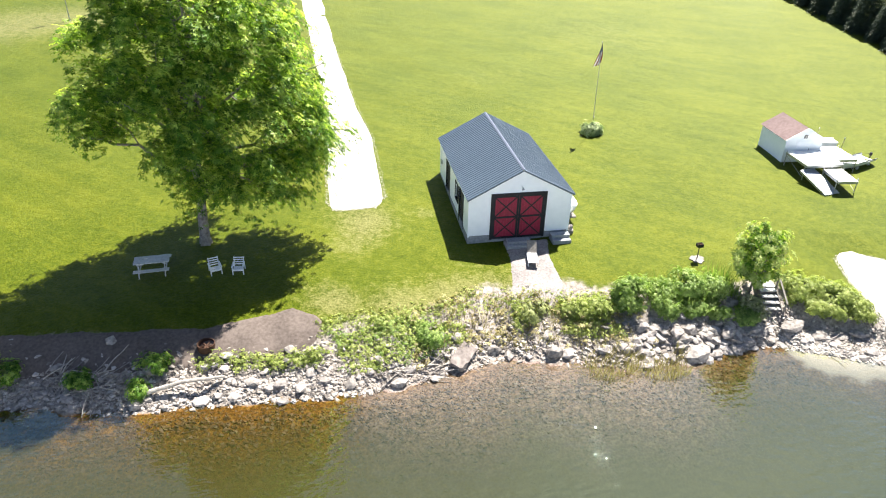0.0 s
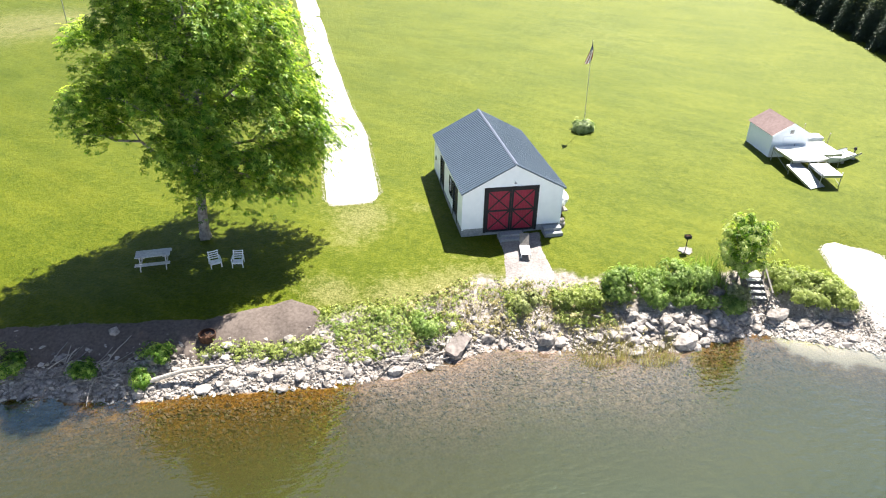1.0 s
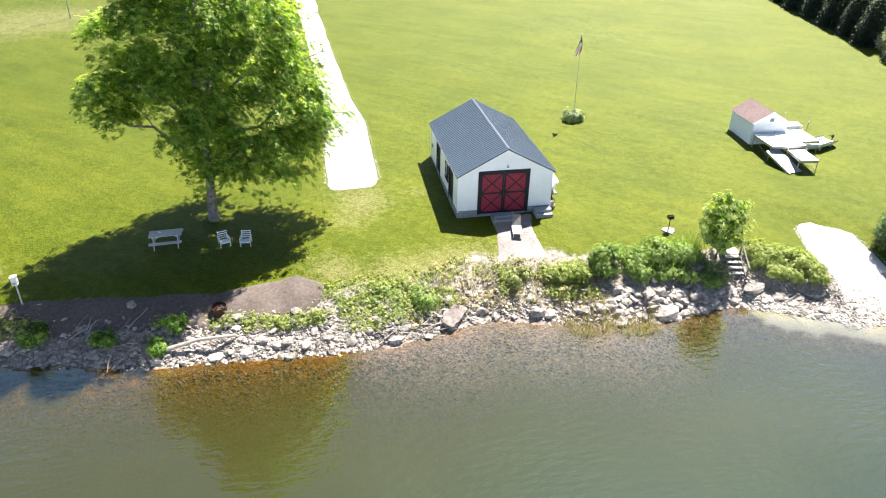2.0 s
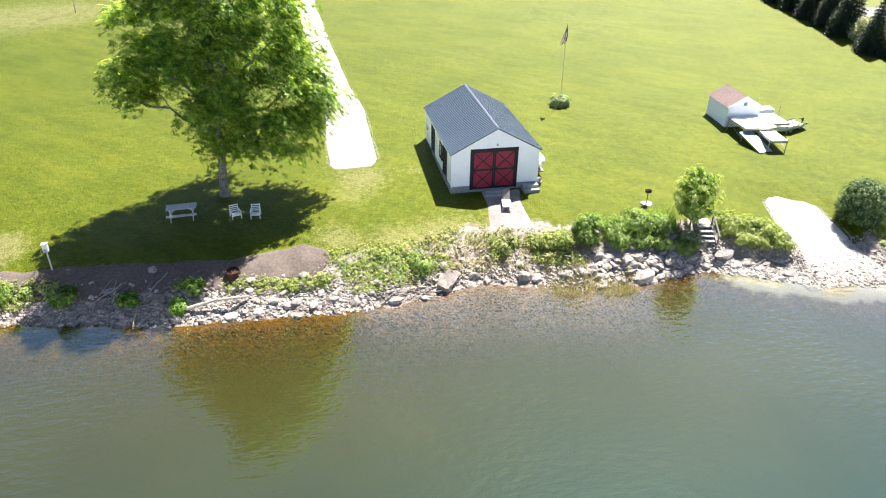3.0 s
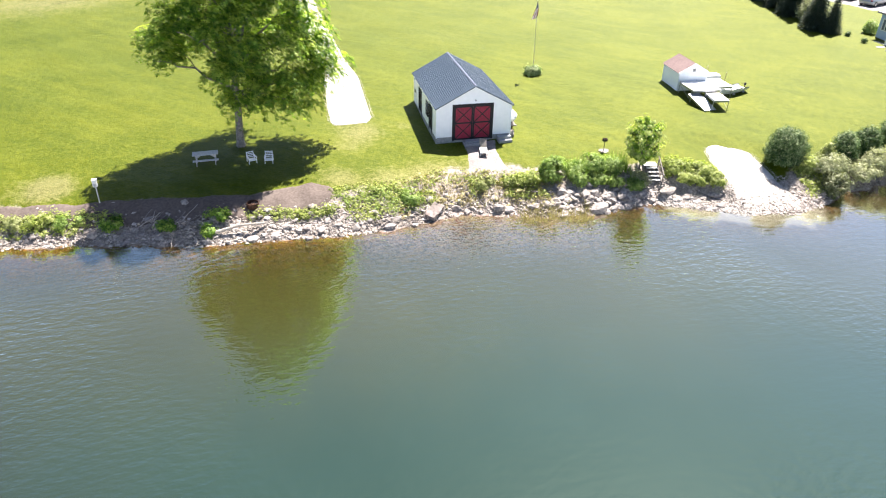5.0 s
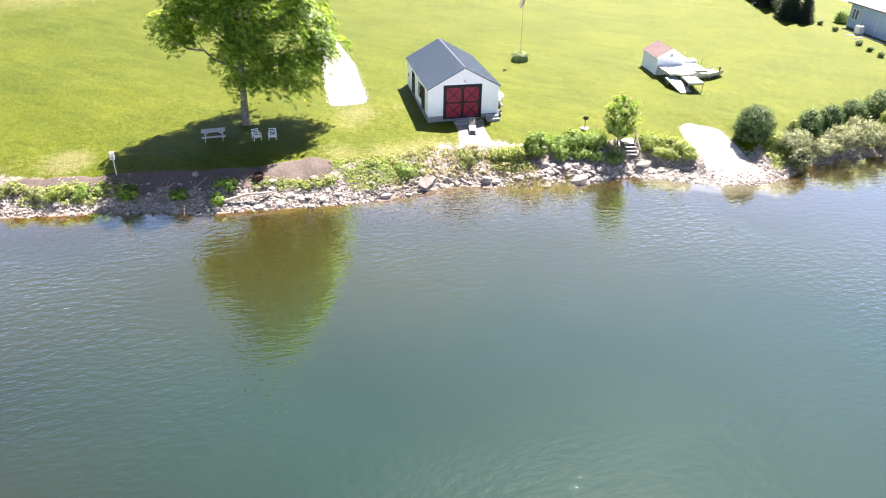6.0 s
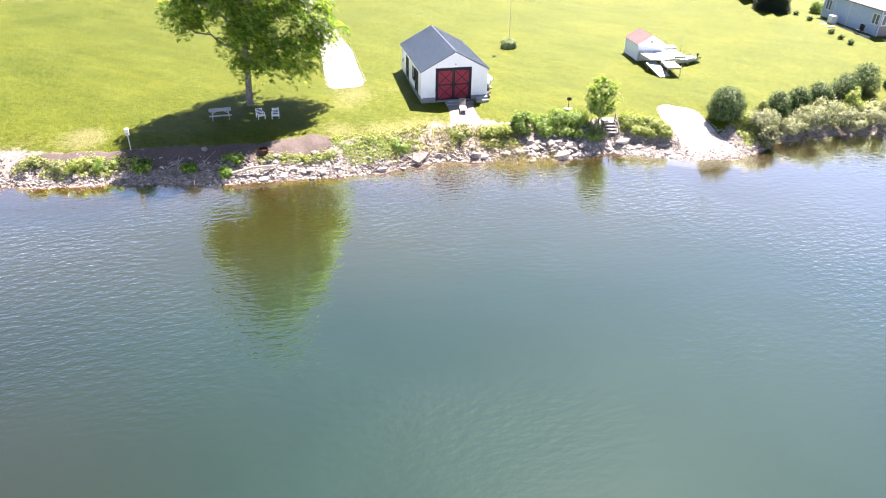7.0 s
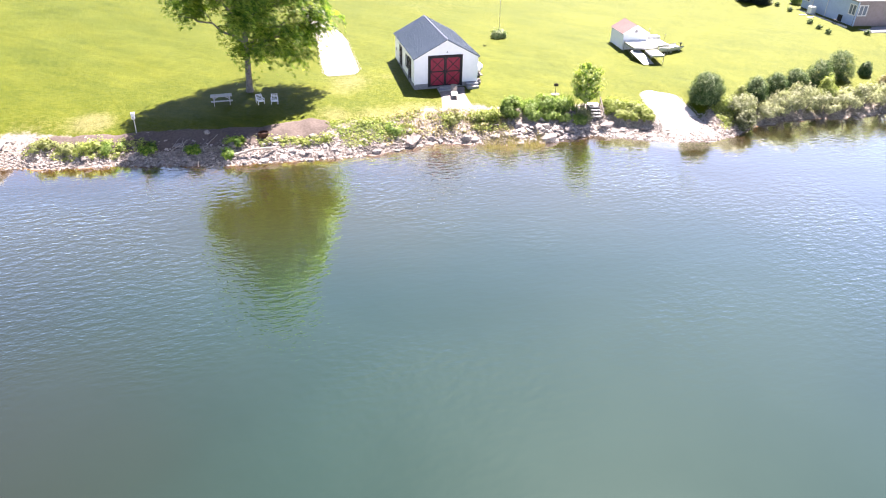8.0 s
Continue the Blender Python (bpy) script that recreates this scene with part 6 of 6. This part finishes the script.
slab = part("tilted_slab", bm, surface("pinkish_slab", (0.26, 0.225, 0.207), (0.10, 0.084, 0.076), 4.0, 1.8, 0.9, 0.05))
for v in slab.data.vertices:
    v.co += Vector((0.16, 0.13, 0.05)) * noise.noise(v.co * 2.1) + Vector((0.04, 0.04, 0.03)) * noise.noise(v.co * 7.0)
slab.matrix_world = pose(5.45, 22.75, 0.42, 10, -15, 52)
tagged(slab, "long pale stone slab tilted toward the water", "boulder", "shore boulders")

bank = new("rock_bank")
tagged(bank, "bank of loose pale stones along the waterline", "rocks", kind="structure")


def shore_place(rng, x0=-24, x1=50, spread=1.0):
    x = rng.uniform(x0, x1)
    d = abs(rng.normal()) * spread + rng.uniform(-0.25, 0.5)
    return x, float(np.interp(x, SX, SY)) + d


rng = np.random.default_rng(15)
for k in range(290):
    x, y = shore_place(rng, *((-14, 31, 0.85) if k < 180 else (13.0, 20.2, 0.95)))
    r = rng.uniform(0.15, 0.34) if k < 180 else rng.uniform(0.18, 0.42)
    if 24.4 < x < 30.2 or (19.8 < x < 31 and rng.random() < 0.5):
        r *= 0.55
    if 6.4 < x < 12.5 and rng.random() < 0.5:
        r *= 0.5
    ob = new("stone", STONES[k % 10])
    ob.parent = bank
    ob.matrix_world = pose(x, y, gz(x, y) + 0.05 * r, rng.uniform(-20, 20), rng.uniform(-20, 20), rng.uniform(0, 360)) @ Matrix.Diagonal((r * rng.uniform(0.9, 1.4), r, r * rng.uniform(0.7, 1.1), 1))


def rubble(name, places, material, label, parent=None):
    """Many small stones joined into one mesh."""
    base = []
    for k in range(8):
        me = stone_mesh(300 + k, 10, (0.5, 0.65, 0.8, 0.4)[k % 4])
        base.append((np.array([v.co[:] for v in me.vertices]), np.array([p.vertices[:] for p in me.polygons])))
        bpy.data.meshes.remove(me)
    verts, faces, start = [], [], 0
    for x, y, z, r, a, k in places:
        v, f = base[k]
        c, s = math.cos(a), math.sin(a)
        q = v * np.array([r * 1.25, r, r])
        q = np.stack([q[:, 0] * c - q[:, 1] * s + x, q[:, 0] * s + q[:, 1] * c + y, q[:, 2] + z], 1)
        verts.append(q)
        faces.append(f + start)
        start += len(v)
    ob = soup(name, np.concatenate(verts), np.concatenate(faces).tolist(), material, parent)
    return tagged(ob, label, "rocks", kind="stuff")


spots = []
for k in range(9000):
    x, y = shore_place(rng, -30, 32.0 if k % 30 else 52, 0.75)
    spots.append((x, y, gz(x, y) + 0.01, 0.045 + 0.13 * rng.random() ** 2.2, rng.uniform(0, 6.28), k % 8))
for k in range(3400):
    x, y = shore_place(rng, -10, 1.5, 0.8)
    spots.append((x, y, gz(x, y) + 0.01, 0.035 + 0.12 * rng.random() ** 2, rng.uniform(0, 6.28), k % 8))
for k in range(2400):
    x, y = shore_place(rng, 19.5, 31.0, 0.6 if k % 2 else 1.1)
    spots.append((x, y, gz(x, y) + 0.01, 0.03 + 0.10 * rng.random() ** 2, rng.uniform(0, 6.28), k % 8))
for k in range(420):
    x, y = shore_place(rng, 44.0, 55.0, 0.6)
    spots.append((x, y, gz(x, y) + 0.01, 0.06 + 0.16 * rng.random() ** 2, rng.uniform(0, 6.28), k % 8))
PALE = surface("pale_rubble", (0.58, 0.535, 0.50), (0.20, 0.180, 0.164), 5.0, 3.5, 0.9, 0.02, island=0.8)
rubble("rubble", spots, PALE, "small pale broken stones along the shore")
spots = []
for k in range(3200):
    x, y = rng.uniform(24.4, 29.9), rng.uniform(19.0, 22.5)
    spots.append((x, y, gz(x, y) + 0.03, 0.02 + 0.06 * rng.random() ** 2.4, rng.uniform(0, 6.28), k % 8))
for k in range(1500):
    x, y = shore_place(rng, 20.4, 25.4, 0.42)
    spots.append((x, y, gz(x, y) + 0.02, 0.03 + 0.10 * rng.random() ** 2, rng.uniform(0, 6.28), k % 8))
rubble("rubble", spots, LIGHT_RUBBLE, "pale small stones strewn below the boat launch")
spots, rosy = [], []
for k in range(11000):
    x = rng.uniform(-22, 36) if k % 2 else rng.uniform(-13, 21)
    d = -0.3 - abs(rng.normal()) * 2.2
    y = float(np.interp(x, SX, SY)) + d
    r = 0.04 + 0.11 * rng.random() ** 1.8
    if 20.5 < x < 31:
        continue
    (spots if x + rng.normal() * 0.5 < 1.2 or 15.5 < x < 21 else rosy).append((x, y, min(gz(x, y), -0.75 * r), r, rng.uniform(0, 6.28), k % 8))
rubble("lakebed_stones", spots, WET_STONE, "brown algae-covered stones under shallow water")
ROSY = surface("rosy_brown_stone", (0.31, 0.23, 0.195), (0.09, 0.063, 0.052), 5.0, 0.8, 0.6, 0.03, island=0.7)
rubble("lakebed_stones", rosy, ROSY, "pinkish brown stones under shallow water")

# loose chips along the edges of the white gravel
spots = []
for k in range(2600):
    y = 34.4 + 40 * rng.random() ** 1.6
    x = float(np.interp(y, (34.4, 35.3, 50, 76), (0.5, 0.05, 0.45, -0.6))) if k % 2 else float(np.interp(y, (34.4, 35.6, 44.3, 51, 64, 94), (2.7, 3.4, 3.5, 2.85, 2.2, 1.25)))
    x += rng.normal() * 0.07
    spots.append((x, y, gz(x, y) + 0.012, 0.010 + 0.022 * rng.random() ** 2, rng.uniform(0, 6.28), k % 8))
for k in range(500):
    x, y = rng.uniform(0.5, 2.8), 34.45 - abs(rng.normal()) * 0.08
    spots.append((x, y, gz(x, y) + 0.012, 0.010 + 0.022 * rng.random() ** 2, rng.uniform(0, 6.28), k % 8))
for k in range(1600):
    y = rng.uniform(22.2, 26.7)
    x = (float(np.interp(y, (22.2, 22.7, 24.7, 26.4, 26.8), (26.0, 25.8, 25.8, 26.2, 26.7))) if k % 2 else float(np.interp(y, (22.2, 22.6, 24.4, 25.4, 26.3, 26.8), (29.2, 29.55, 29.4, 29.3, 27.9, 27.2)))) + rng.normal() * 0.08
    spots.append((x, y, gz(x, y) + 0.012, 0.010 + 0.022 * rng.random() ** 2, rng.uniform(0, 6.28), k % 8))
rubble("gravel_chips", spots, GRAVEL, "loose white limestone chips along the gravel's edge")

# driftwood
log = thing("driftwood_log", "long bleached driftwood log on the stones", "log", (0, 0, 0))
bm = B()
limb(bm, (-7.7, 22.3, gz(-7.7, 22.3) + 0.22), (-4.7, 22.6, gz(-4.7, 22.6) + 0.24), 0.10, 0.06, rng, 0.03, 2, 9)
part("stem", bm, TWIG, log)
for k, (x0, x1, d) in enumerate(((1.0, 4.6, 0.35), (-12.0, -9.0, 1.0), (22.0, 23.2, 0.5))):
    t = thing("driftwood", "tangle of grey driftwood sticks at the waterline", "driftwood", (0, 0, 0), 0, "driftwood tangles")
    for j in range((22, 34, 5)[k]):
        x = rng.uniform(x0, x1)
        y = float(np.interp(x, SX, SY)) + d + rng.normal() * 0.3
        a = rng.normal() * 0.6
        l = rng.uniform(0.5, 1.5)
        bm = B()
        limb(bm, (x, y, gz(x, y) + 0.14), (x + l * math.cos(a), y + l * math.sin(a), gz(x + l * math.cos(a), y + l * math.sin(a)) + 0.16), 0.03, 0.012, rng, 0.03, 4, 5)
        part("stick", bm, BARK if j % 3 else TWIG, t)
